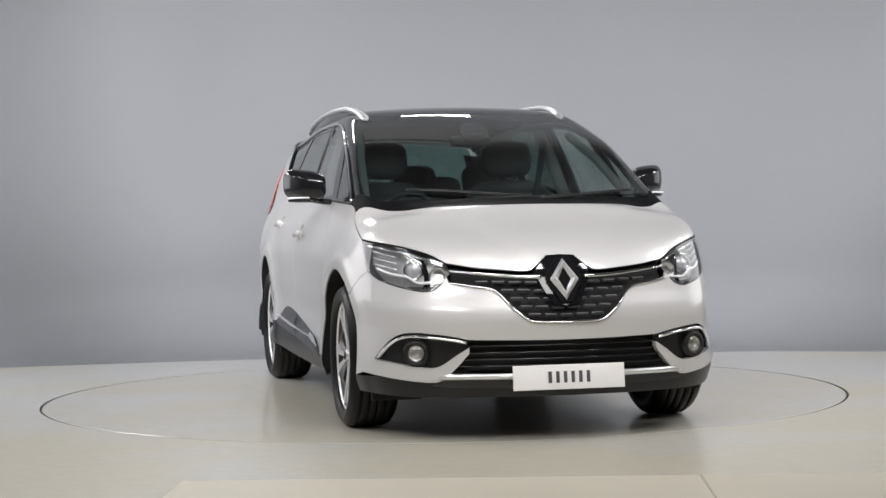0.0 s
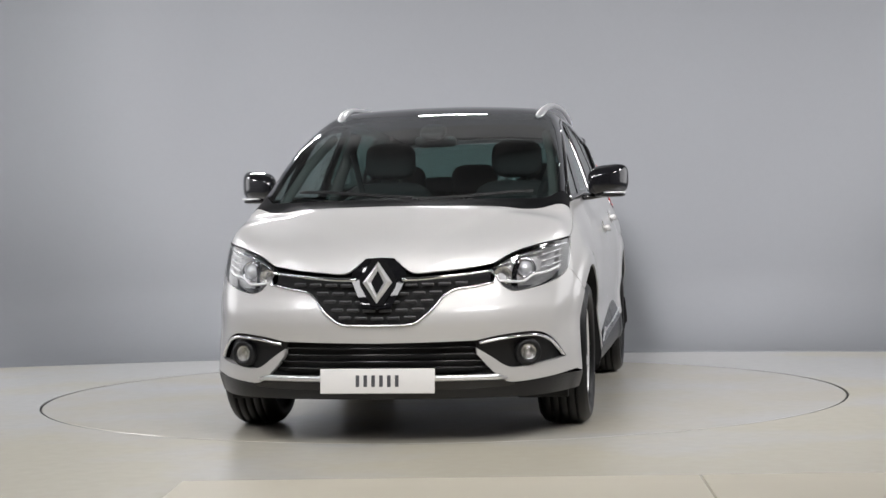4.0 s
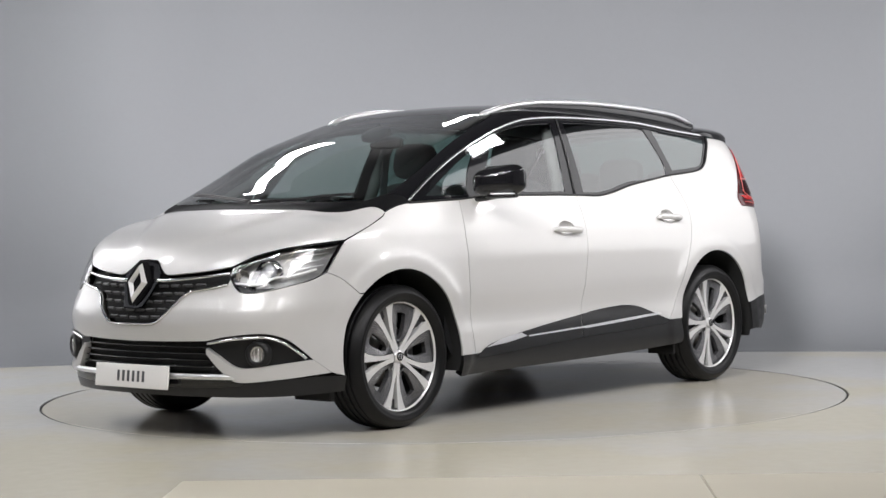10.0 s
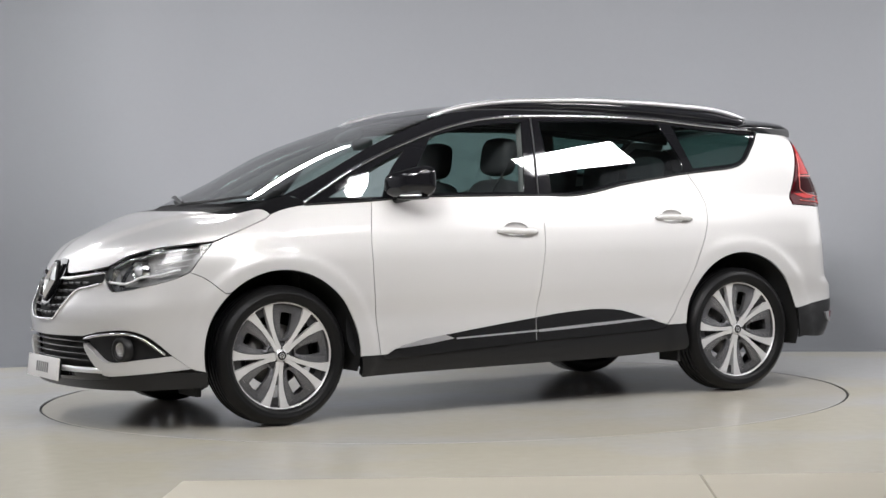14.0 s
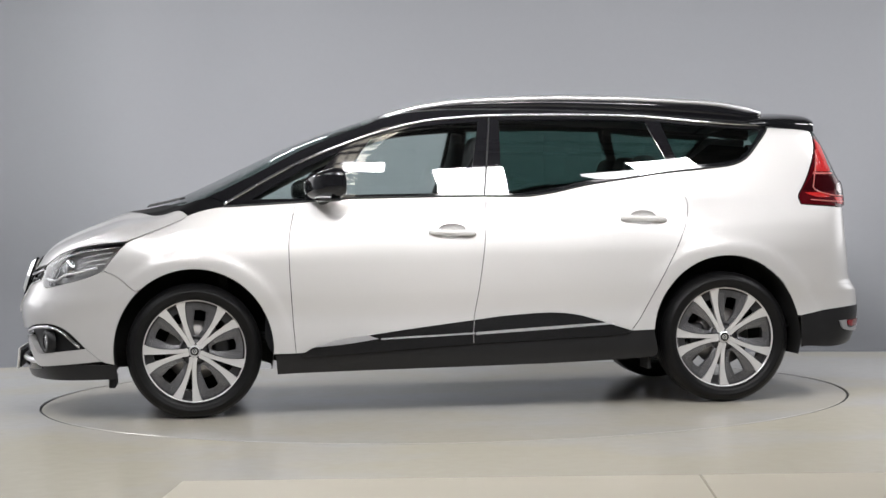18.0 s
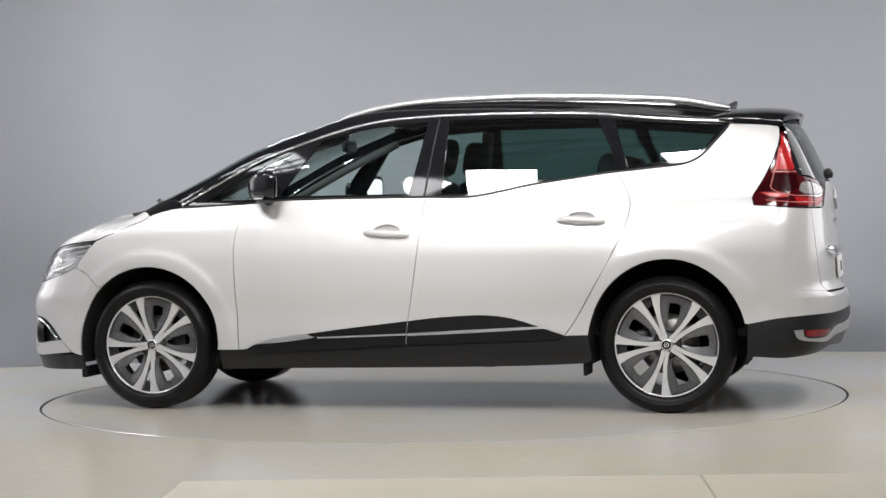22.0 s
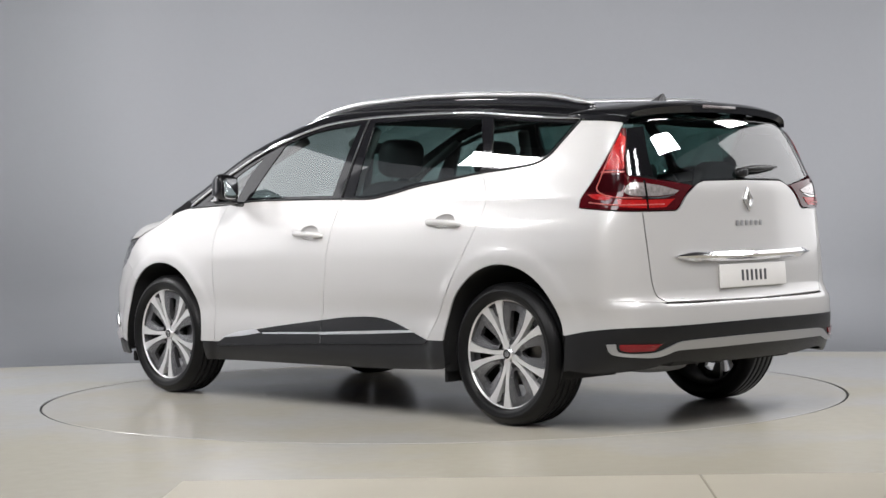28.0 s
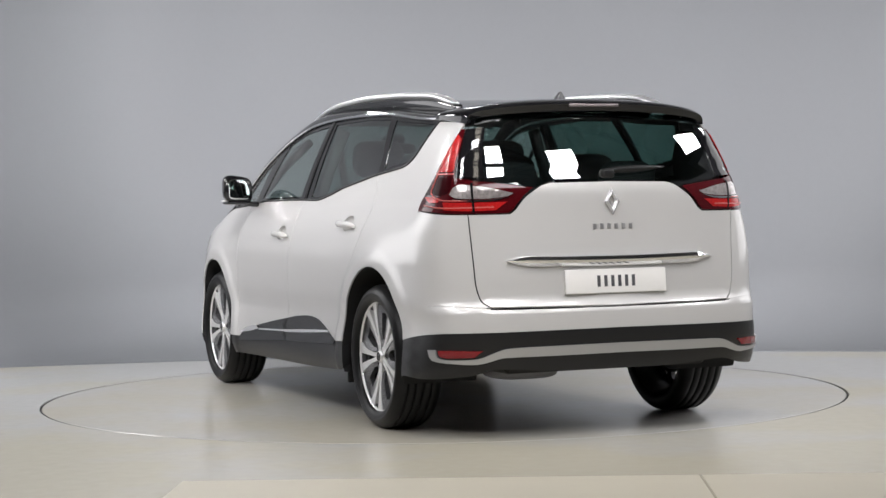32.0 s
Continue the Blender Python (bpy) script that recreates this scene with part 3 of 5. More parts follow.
def car():
    base = empty("car")
    tagged(base, "pearl white people carrier with black roof and tinted rear windows", "car")
    P = base
    archF = lambda a0, a1: arc(1.405, 0.352, 0.408, 0.420, a0, a1)
    archR = lambda a0, a1: arc(-1.41, 0.352, 0.402, 0.432, a0, a1)
    belt_a = curve(S(1.235, 1.090, 0.865, 1.106, 0.6, 1.122, 0.1, 1.124, -0.138, 1.122))
    belt_f = curve(S(1.235, 1.090, 0.865, 1.106))
    belt_d = curve(S(0.865, 1.106, 0.6, 1.122, 0.1, 1.124, -0.138, 1.122))
    belt_b = curve(S(-0.138, 1.122, -0.36, 1.118, -0.52, 1.140, -0.708, 1.177, -1.048, 1.223, -1.147, 1.234))
    belt_c = curve(S(-1.147, 1.234, -1.35, 1.252, -1.49, 1.268, -1.575, 1.305, -1.645, 1.38, -1.715, 1.470))
    seam_a = curve(S(0.865, 1.106, 0.904, 0.928, 0.907, 0.78, 0.894, 0.513, 0.881, 0.325))
    seam_b = curve(S(-0.138, 1.122, -0.116, 0.881, -0.082, 0.646, -0.049, 0.47, -0.038, 0.352))
    seam_c = curve(S(-1.147, 1.234, -1.205, 1.13, -1.222, 1.05, -1.186, 0.921, -1.081, 0.717, -0.945, 0.48, -0.885, 0.397))
    hood_side = curve(S(1.424, 1.047, 1.45, 1.028, 1.53, 0.995, 1.65, 0.95, 1.735, 0.916))
    hl_top = curve(S(1.735, 0.916), F(0.72, 0.893, 0.598, 0.856, 0.51, 0.806))
    hl_low = curve(F(0.503, 0.765, 0.575, 0.69, 0.655, 0.688), S(1.95, 0.735, 1.86, 0.772))
    hl_back = curve(S(1.86, 0.772, 1.79, 0.86, 1.735, 0.916))
    grille_top = curve(F(0.51, 0.806, 0.40, 0.787, 0.28, 0.775, 0.157, 0.768, 0.105, 0.80, 0.07, 0.828, 0.0, 0.832))
    grille_low = curve(F(0.0, 0.54, 0.12, 0.542, 0.177, 0.552, 0.255, 0.615, 0.29, 0.66, 0.335, 0.69, 0.42, 0.704, 0.512, 0.722))
    hl_in = curve(F(0.512, 0.722, 0.503, 0.765))
    nose_seam = curve(S(1.86, 0.772, 1.79, 0.74, 1.70, 0.665))
    win_top = curve(S(1.235, 1.10, 0.98, 1.245, 0.8, 1.332, 0.60, 1.41, 0.371, 1.483, 0.127, 1.533, -0.205, 1.553, -0.716, 1.551, -1.074, 1.534, -1.735, 1.478))

    # sheet metal
    cups = [ellipse(0.055, 0.943, 0.075, 0.039), ellipse(-0.972, 0.993, 0.075, 0.039)]
    fend_top = curve(S(1.235, 1.090, 1.30, 1.082, 1.37, 1.066, 1.424, 1.047))
    panel("front_fender", loop(fend_top, hood_side, hl_back[::-1], nose_seam, archF(49, 184), curve(S(0.99, 0.325, 0.881, 0.325)), seam_a[::-1], belt_f[::-1]), PAINT, P, both=True, spacing=0.02)
    doors_f = panel("front_door", loop(seam_a, curve(S(0.881, 0.325, 0.4, 0.335, -0.038, 0.352)), seam_b[::-1], belt_d[::-1]), PAINT, P, both=True, holes=[cups[0]])
    doors_r = panel("rear_door", loop(seam_b, curve(S(-0.038, 0.352, -0.5, 0.37, -0.885, 0.397)), seam_c[::-1], belt_b[::-1]), PAINT, P, both=True, holes=[cups[1]])
    tail_front = curve(S(-1.848, 1.048, -1.840, 1.09, -1.885, 1.165, -1.930, 1.255, -1.968, 1.42))
    gate_edge = curve(B(0.685, 1.028, 0.672, 0.80, 0.665, 0.70, 0.645, 0.635, 0.61, 0.608))
    rear_black = curve(S(-1.815, 0.455, -1.92, 0.475, -2.02, 0.487), B(0.80, 0.495, 0.60, 0.497, 0.3, 0.50, 0.0, 0.502))
    bump_top = curve(S(-1.83, 0.60, -1.95, 0.612), B(0.80, 0.615, 0.70, 0.61, 0.61, 0.604))
    panel("rear_quarter", loop(seam_c, curve(S(-0.885, 0.397, -1.01, 0.40)), archR(7, 144), bump_top, gate_edge[::-1], curve(B(0.685, 1.028, 0.72, 1.028, 0.79, 1.032), S(-1.848, 1.048)), tail_front,
                               curve(S(-1.968, 1.42, -1.955, 1.452, -1.715, 1.47)), belt_c[::-1], gap=0.002), PAINT, P, both=True, spacing=0.02)
    hs = wrap(hood_side)[:, :2]
    ht = wrap(np.concatenate([hl_top, grille_top]))[:, :2]
    cowl = curve(np.array([[1.755, 0.0], [1.743, 0.233], [1.680, 0.45], [1.578, 0.635], [1.485, 0.735], [hs[0][0], hs[0][1]]]))
    panel("bonnet", loop(cowl, hs, ht), PAINT, P, lift=lid, twin=True, spacing=0.03)
    # glasshouse
    ws_low = curve(np.array([[1.56, 0.0], [1.55, 0.25], [1.515, 0.5], [1.46, 0.67], [1.34, 0.74]]))
    ws_side = curve(np.array([[1.34, 0.74], [1.0, 0.715], [0.62, 0.66], [0.34, 0.605]]))
    ws_top = curve(np.array([[0.40, 0.0], [0.385, 0.3], [0.34, 0.605]]))
    edge_top = wrap(win_top)[:, :2]
    edge_in = edge_top - [0, 0.004]
    panel("windscreen", loop(ws_low, ws_side, ws_top[::-1]), SCREEN, P, lift=lid, twin=True, rim=0)
    fend_xy = wrap(fend_top)[:, :2]
    panel("cowl", loop(cowl, fend_xy[::-1], curve(np.array([edge_in[0], [1.34, 0.74]])), ws_low[::-1]), COWLTRIM, P, lift=lid, twin=True, spacing=0.018, label="black plastic scuttle under the windscreen")
    roof_in = np.array([[0.10, 0.575], [-0.4, 0.565], [-1.0, 0.545], [-1.45, 0.51], [-1.735, 0.47]])
    strip_in = np.concatenate([ws_side[:-1], curve(np.concatenate([ws_side[-1:], roof_in]))])
    roof_end = curve(np.array([roof_in[-1], [-1.80, 0.40], [-1.82, 0.25], [-1.83, 0.0]]))
    panel("roof", loop(ws_top, curve(np.concatenate([ws_side[-1:], roof_in])), roof_end, gap=0.0), BLACK, P, lift=lid, twin=True, spacing=0.03, rim=0, label="gloss black roof")
    panel("roof_side", loop(strip_in, curve(np.array([roof_in[-1], edge_in[-1]])), edge_in[::-1], curve(np.array([edge_in[0], ws_side[0]])), gap=0.0), BLACK, P, lift=lid, both=True, spacing=0.012, rim=0.004, label="gloss black screen pillar and roof edge")
    panel("headlining", loop(ws_top - [0.03, 0], np.array([[0.2, 0.56], [-0.3, 0.585], [-1.0, 0.58], [-1.7, 0.52]]), np.array([[-1.75, 0.0]])), LINING, P, lift=lid, twin=True, off=-0.035, rim=0)
    panel("window_surround", loop(win_top, curve(S(-1.735, 1.478, -1.715, 1.47)), belt_c[::-1], belt_b[::-1], belt_a[::-1], gap=0.001), BLACK, P, off=-0.004, both=True, holes=[
        loop(curve(S(1.10, 1.125, 0.80, 1.295, 0.62, 1.375)), curve(S(0.62, 1.375, 0.72, 1.27, 0.80, 1.125))),
        loop(curve(S(0.46, 1.44, 0.2, 1.50, -0.125, 1.525)), curve(S(-0.125, 1.525, -0.05, 1.14)), curve(S(-0.05, 1.14, 0.68, 1.14))),
        loop(curve(S(-0.235, 1.53, -0.7, 1.53, -1.04, 1.515)), curve(S(-1.04, 1.515, -1.12, 1.245, -0.70, 1.195, -0.5, 1.155, -0.36, 1.135, -0.22, 1.135))),
        loop(curve(S(-1.12, 1.51, -1.68, 1.462)), curve(S(-1.68, 1.462, -1.62, 1.38, -1.55, 1.31, -1.47, 1.285, -1.2, 1.262))),
    ])
    panel("front_quarter_glass", loop(curve(S(1.13, 1.12, 0.80, 1.305, 0.60, 1.385)), curve(S(0.60, 1.385, 0.70, 1.27, 0.78, 1.12))), CLEAR, P, both=True, off=-0.007, rim=0)
    panel("front_door_glass", loop(curve(S(0.50, 1.44, 0.2, 1.51, -0.135, 1.535)), curve(S(-0.135, 1.535, -0.055, 1.13)), curve(S(-0.055, 1.13, 0.70, 1.13))), CLEAR, P, off=-0.007, both=True, rim=0)
    panel("rear_door_glass", loop(curve(S(-0.225, 1.54, -0.7, 1.54, -1.05, 1.523)), curve(S(-1.05, 1.523, -1.13, 1.24, -0.70, 1.185, -0.5, 1.145, -0.36, 1.125, -0.21, 1.125))), PRIVACY, P, off=-0.007, both=True, rim=0, label="dark tinted glass")
    panel("rear_quarter_glass", loop(curve(S(-1.11, 1.52, -1.70, 1.47)), curve(S(-1.70, 1.47, -1.63, 1.38, -1.56, 1.30, -1.47, 1.275, -1.19, 1.248))), PRIVACY, P, off=-0.007, both=True, rim=0, label="dark tinted glass")
    both_sides("window_strip", tube(line3(win_top, 0.003), 0.0085, 6), CHROME, P, "thin bright strip over the side windows")
    both_sides("belt_seal", tube(line3(np.concatenate([belt_a[:-1], belt_b]), 0.001), 0.006, 6), TRIM, P)
    both_sides("belt_seal", tube(line3(belt_c, 0.001), 0.006, 6), TRIM, P)
    both_sides("window_post", tube(line3(curve(S(-0.185, 1.545, -0.13, 1.128)), 0.001), 0.004, 6), TRIM, P)

    # front end
    lip_top = curve(F(0.0, 0.284, 0.54, 0.284, 0.66, 0.284, 0.76, 0.288, 0.83, 0.290), S(1.80, 0.288))
    bump_low = curve(S(1.8085, 0.290), F(0.858, 0.306, 0.815, 0.372))
    fog_top = curve(F(0.815, 0.372, 0.757, 0.465, 0.69, 0.497, 0.55, 0.487, 0.44, 0.465))
    panel("front_bumper", loop(grille_low, hl_low[1:], nose_seam, archF(48, -8.5), bump_low, fog_top, curve(F(0.44, 0.465, 0.2, 0.46, 0.0, 0.458)), gap=0.0015), PAINT, P, twin=True, spacing=0.03)
    panel("front_lip", loop(lip_top, curve(S(1.80, 0.288, 1.795, 0.215)), curve(S(1.795, 0.215), F(0.7, 0.205, 0.0, 0.205)), gap=0.0), TRIM, P, twin=True, label="black plastic lower lip")
    panel("upper_grille", loop(grille_low, hl_in, curve(F(0.503, 0.765, 0.51, 0.806)), grille_top, gap=0.0), LINER, P, twin=True, off=-0.035)
    for row, (z, reach) in enumerate(((0.712, 0.40), (0.676, 0.29), (0.640, 0.265), (0.604, 0.24), (0.570, 0.20))):
        for i in range(13):
            y = -0.444 + i * 0.074 + (0.037 if row % 2 else 0)
            if abs(y) + 0.028 > reach or (abs(y) < 0.09 and z > 0.66) or (abs(y) < 0.06 and z > 0.61):
                continue
            p0 = line3(F(abs(y), z), -0.016)[0]
            part("grille_tab", box(0.012, 0.057, 0.014, (p0[0], y, z + 0.03 * abs(y)), 0.004, 1, (0, 12, math.degrees(0.6 * y))), DARKPLASTIC, P, smooth=False)
    both_sides("grille_bar", tube(line3(curve(F(0.10, 0.742, 0.20, 0.744, 0.35, 0.757, 0.505, 0.775)), 0.0), lambda t: 0.011 - 0.005 * t, 8, 1.0), CHROME, P, "chrome grille bar")
    gl = line3(grille_low, 0.004)
    part("grille_trim", tube(np.concatenate([(gl * [1, -1, 1])[::-1], gl[1:]]), 0.0055, 6), CHROME, P, "chrome line under the grille")
    panel("badge_mount", loop(curve(F(0.0, 0.838, 0.066, 0.834)), curve(F(0.066, 0.834, 0.120, 0.775)), curve(F(0.120, 0.775, 0.125, 0.745)), curve(F(0.125, 0.745, 0.065, 0.618)), curve(F(0.065, 0.618, 0.0, 0.612)), gap=0.0), BLACK, P, twin=True, off=0.006, spacing=0.02, label="black shield behind the badge")
    c0 = line3(F(0.0, 0.724), 0.014)[0]
    seat_m = pose(c0[0], 0, c0[2], 0, -20, 0) @ pose(0, 0, 0, 0, 0, -90)
    six = [(0.030, 0.108), (0.084, 0.020), (0.080, -0.012), (0.026, -0.107), (-0.026, -0.107), (-0.080, -0.012), (-0.084, 0.020), (-0.030, 0.108)]
    b = prism(six, -0.008, 0.003)
    for v in b.verts:
        v.co.y += 0.003 * (1 - min(1, abs(v.co.x) / 0.088))
    b.transform(seat_m)
    badge = part("front_badge", b, COWLTRIM, P, "chrome lozenge badge on a black shield", smooth=False)
    b = diamond((0.067, 0.099), (0.028, 0.056), 0.018)
    b.transform(pose(0, 0.006, 0))
    b.transform(seat_m)
    part("lozenge", b, BADGE, badge, smooth=False)
    b = prism([(0.029, 0), (0, 0.057), (-0.029, 0), (0, -0.057)], 0.002, 0.0075)
    b.transform(seat_m)
    part("badge_core", b, COWLTRIM, badge, smooth=False)
    panel("lower_grille", loop(curve(F(0.0, 0.458, 0.2, 0.46, 0.44, 0.465)), curve(F(0.44, 0.465, 0.55, 0.32)), curve(F(0.55, 0.32, 0.0, 0.31)), gap=0.0), LINER, P, twin=True, off=-0.05)
    for z, reach in ((0.435, 0.45), (0.405, 0.475), (0.375, 0.50), (0.345, 0.52)):
        pts = line3(F(*[c for y in np.linspace(0, reach, 10) for c in (y, z)]), -0.022)
        part("grille_slat", tube(np.concatenate([(pts * [1, -1, 1])[::-1], pts[1:]]), 0.008, 6, 0.6), BLACK, P)
    pts = line3(F(*[c for y in np.linspace(0, 0.57, 12) for c in (y, 0.300)]), 0.0)
    part("lower_bar", tube(np.concatenate([(pts * [1, -1, 1])[::-1], pts[1:]]), 0.015, 10, 0.95), SATIN, P, "silver bar across the lower grille")
    panel("lip_inset", loop(curve(F(0.0, 0.29, 0.56, 0.29)), curve(F(0.56, 0.29, 0.60, 0.262, 0.40, 0.25, 0.0, 0.245)), gap=0.0), BLACK, P, twin=True, off=0.003)
    panel("fog_recess", loop(fog_top, curve(F(0.44, 0.465, 0.45, 0.42, 0.55, 0.33, 0.81, 0.36))), TRIM, P, both=True, off=-0.03)
    both_sides("fog_trim", tube(line3(curve(F(0.800, 0.380, 0.745, 0.455, 0.688, 0.482, 0.56, 0.474, 0.452, 0.455)), 0.004), 0.009, 8, 0.8), CHROME, P, "chrome brow over the fog lamp")
    panel("bumper_blade", loop(curve(F(0.440, 0.432, 0.50, 0.393, 0.55, 0.356, 0.585, 0.341, 0.63, 0.340, 0.72, 0.353, 0.815, 0.372)), curve(F(0.815, 0.372, 0.856, 0.308)),
                               curve(F(0.856, 0.308, 0.76, 0.290, 0.66, 0.278, 0.60, 0.274, 0.565, 0.279, 0.535, 0.300, 0.49, 0.345, 0.440, 0.405)), curve(F(0.440, 0.405, 0.440, 0.432)), gap=0.0), PAINT, P, both=True, off=0.003, crown=0.020, spacing=0.010, rim=0.035)
    for s_ in (1, -1):
        fog = part("fog_lamp", lathe([(0.0005, 0.012), (0.03, 0.008), (0.038, 0.0), (0.038, -0.004)], 28, "x"), LENS, P)
        fog.visible_shadow = False
        fog.matrix_basis = pose(2.165, 0.662 * s_, 0.405, 0, 0, 20 * s_)
        part("bezel", lathe([(0.038, 0.0), (0.042, 0.010), (0.058, 0.006), (0.064, -0.03)], 28, "x"), TRIM, fog)
        part("reflector", lathe([(0.0005, -0.010), (0.012, -0.018), (0.014, -0.006), (0.016, -0.020), (0.026, -0.012), (0.028, -0.004), (0.036, -0.001)], 14, "x"), FACET, fog, smooth=False)
    # headlights
    for s_ in (1, -1):
        h = empty("headlight")
        h.parent = P
        h.matrix_basis = Matrix()
        m = Matrix.Diagonal((1, s_, 1, 1))

        def add(name, bm, mat, label=""):
            bm.transform(m)
            if s_ < 0:
                bmesh.ops.reverse_faces(bm, faces=bm.faces)
            return part(name, bm, mat, h, label)

        def add_panel(name, poly, mat, **kw):
            Pn, Nn, Fn = sheet(poly, wrap, **kw)
            if s_ < 0:
                Pn, Nn, Fn = Pn * [1, -1, 1], Nn * [1, -1, 1], [q[::-1] for q in Fn]
            ob = new(name, mesh_of(name, Pn, Nn, Fn, mat))
            ob.parent = h
            ob.visible_shadow = mat != LENS
            return ob
        whole = loop(hl_top, curve(F(0.51, 0.806, 0.503, 0.765)), hl_low, hl_back)
        add_panel("housing", whole, HOUSING, off=-0.05, rim=-0.045)
        add_panel("lens", whole, LENS, off=0.001, rim=0.004)
        add_panel("inner_bezel", loop(curve(F(0.598, 0.702, 0.632, 0.700)), curve(F(0.632, 0.700, 0.622, 0.76, 0.640, 0.842)), curve(F(0.640, 0.842, 0.612, 0.838)), curve(F(0.612, 0.838, 0.598, 0.77, 0.598, 0.702)), gap=0.0), BLACK, off=-0.030, spacing=0.02, rim=0.0)
        add_panel("lower_bezel", loop(curve(F(0.520, 0.752, 0.575, 0.698, 0.655, 0.696, 0.70, 0.712)), curve(F(0.70, 0.712, 0.655, 0.712, 0.585, 0.716, 0.520, 0.765)), gap=0.0), DARKPLASTIC, off=-0.030, spacing=0.02, rim=0.0)
        c = line3(F(0.665, 0.795), -0.042)[0]
        proj = lathe([(0.0005, 0.030), (0.018, 0.024), (0.032, 0.010), (0.036, 0.0)], 28, "x")
        proj.transform(pose(*c, 0, -4, 18))
        add("projector", proj, LENSGLASS)
        ringb = lathe([(0.036, 0.0), (0.040, 0.016), (0.047, 0.016), (0.055, -0.02)], 28, "x")
        ringb.transform(pose(*c, 0, -4, 18))
        add("projector_ring", ringb, CHROME)
        c = line3(F(0.562, 0.765), -0.04)[0]
        bowl = lathe([(0.0005, -0.02), (0.02, -0.012), (0.038, 0.01), (0.042, 0.01)], 24, "x")
        bowl.transform(pose(*c, 0, 0, 14))
        add("high_beam_bowl", bowl, FACET)
        add("running_light", tube(line3(curve(F(0.535, 0.735, 0.60, 0.728, 0.65, 0.728, 0.69, 0.755, 0.75, 0.765), S(1.90, 0.79)), -0.02), 0.007, 8), FROST, "frosted light guide")
        add("brow", tube(line3(curve(S(1.775, 0.895), F(0.72, 0.872, 0.598, 0.836, 0.53, 0.800)), -0.015), 0.008, 8, 0.7), CHROME)
        for k, z in enumerate((0.80, 0.83, 0.86)):
            add("side_fin", tube(line3(curve(F(0.735, z - 0.01), S(1.86 - 0.02 * k, z + 0.012)), -0.03), 0.0055, 6, 0.6), SATIN)
        add_panel("seal", loop(curve(S(1.735, 0.916), F(0.72, 0.893, 0.598, 0.856, 0.51, 0.806)), curve(F(0.51, 0.806, 0.515, 0.801, 0.598, 0.852, 0.72, 0.889), S(1.74, 0.913)), gap=0), COWLTRIM, off=0.0025, spacing=0.02, rim=0.002)
    # plates
    for at, face in (((2.352, 0.0, 0.2925), 1), ((-2.236, 0.0, 0.713), -1)):
        pl = part("number_plate", box(0.012, 0.52, 0.111, (0, 0, 0), 0.003, 2), WHITEPLATE, P, "white plate with dark blank bars")
        pl.matrix_basis = pose(*at, 0, -6 if face > 0 else 4, 0)
        for b in bars(0.205, 0.052):
            b.transform(pose(0.0065 * face, 0, 0, 0, 0, 90))
            part("bar", b, INK, pl, smooth=False)
        if face > 0:
            part("plate_holder", box(0.012, 0.50, 0.095, (-0.013, 0, 0), 0.003, 1), TRIM, pl, smooth=False)

    # rear end
    spear_in = curve(X(-1.975, 0.622, 1.418, -1.998, 0.655, 1.326, -2.035, 0.700, 1.225, -2.052, 0.706, 1.195))
    panel("tail_light", loop(tail_front, spear_in, curve(X(-2.052, 0.706, 1.195, -2.118, 0.621, 1.178, -2.15, 0.50, 1.164, -2.177, 0.385, 1.146)), curve(X(-2.177, 0.385, 1.146, -2.177, 0.44, 1.10, -2.172, 0.485, 1.045, -2.17, 0.505, 1.032)),
                             curve(B(0.505, 1.032, 0.60, 1.031, 0.72, 1.031, 0.79, 1.035), S(-1.848, 1.048))), RED, P, both=True, off=0.004, spacing=0.025, label="red and clear wraparound tail light")
    tails = [o for o in P.children if o.name.startswith("tail_light")]
    for tl, s_ in zip(tails, (1, -1)):
        def tail_bit(name, poly, mat, off=0.006, label=""):
            Pn, Nn, Fn = sheet(poly, wrap, off=off, spacing=0.02, rim=0.004)
            if s_ < 0:
                Pn, Nn, Fn = Pn * [1, -1, 1], Nn * [1, -1, 1], [q[::-1] for q in Fn]
            ob = new(name, mesh_of(name, Pn, Nn, Fn, mat))
            ob.parent = tl
            if label:
                tagged(ob, label)
        tail_bit("clear_lens", loop(curve(X(-2.056, 0.743, 1.118, -2.062, 0.727, 1.150, -2.083, 0.701, 1.163, -2.12, 0.642, 1.156, -2.147, 0.57, 1.144, -2.169, 0.478, 1.122)), curve(X(-2.169, 0.478, 1.122, -2.167, 0.506, 1.107, -2.152, 0.578, 1.098, -2.128, 0.654, 1.096, -2.082, 0.73, 1.100, -2.056, 0.743, 1.118))), TAILCLEAR, 0.008, "clear reversing lens")
        tail_bit("lens_rim", loop(curve(X(-2.075, 0.736, 1.096, -2.128, 0.654, 1.092, -2.152, 0.578, 1.094)), curve(X(-2.152, 0.578, 1.094, -2.168, 0.50, 1.105)), curve(X(-2.168, 0.50, 1.105, -2.152, 0.578, 1.088, -2.128, 0.654, 1.086, -2.075, 0.736, 1.089)), gap=0.0), CHROME, 0.0085)
        tail_bit("dark_strip", loop(curve(B(0.654, 1.170, 0.667, 1.170, 0.667, 1.036)), curve(B(0.667, 1.036, 0.654, 1.036, 0.654, 1.170))), BLACK, 0.0095)
        tail_bit("light_strip", loop(curve(X(-2.038, 0.769, 1.085, -2.116, 0.683, 1.083, -2.167, 0.507, 1.085)), curve(X(-2.167, 0.507, 1.085, -2.158, 0.562, 1.044)), curve(X(-2.158, 0.562, 1.044, -2.118, 0.687, 1.041, -2.053, 0.771, 1.047)), curve(X(-2.053, 0.771, 1.047, -2.038, 0.769, 1.085))), REDBRIGHT, 0.007)
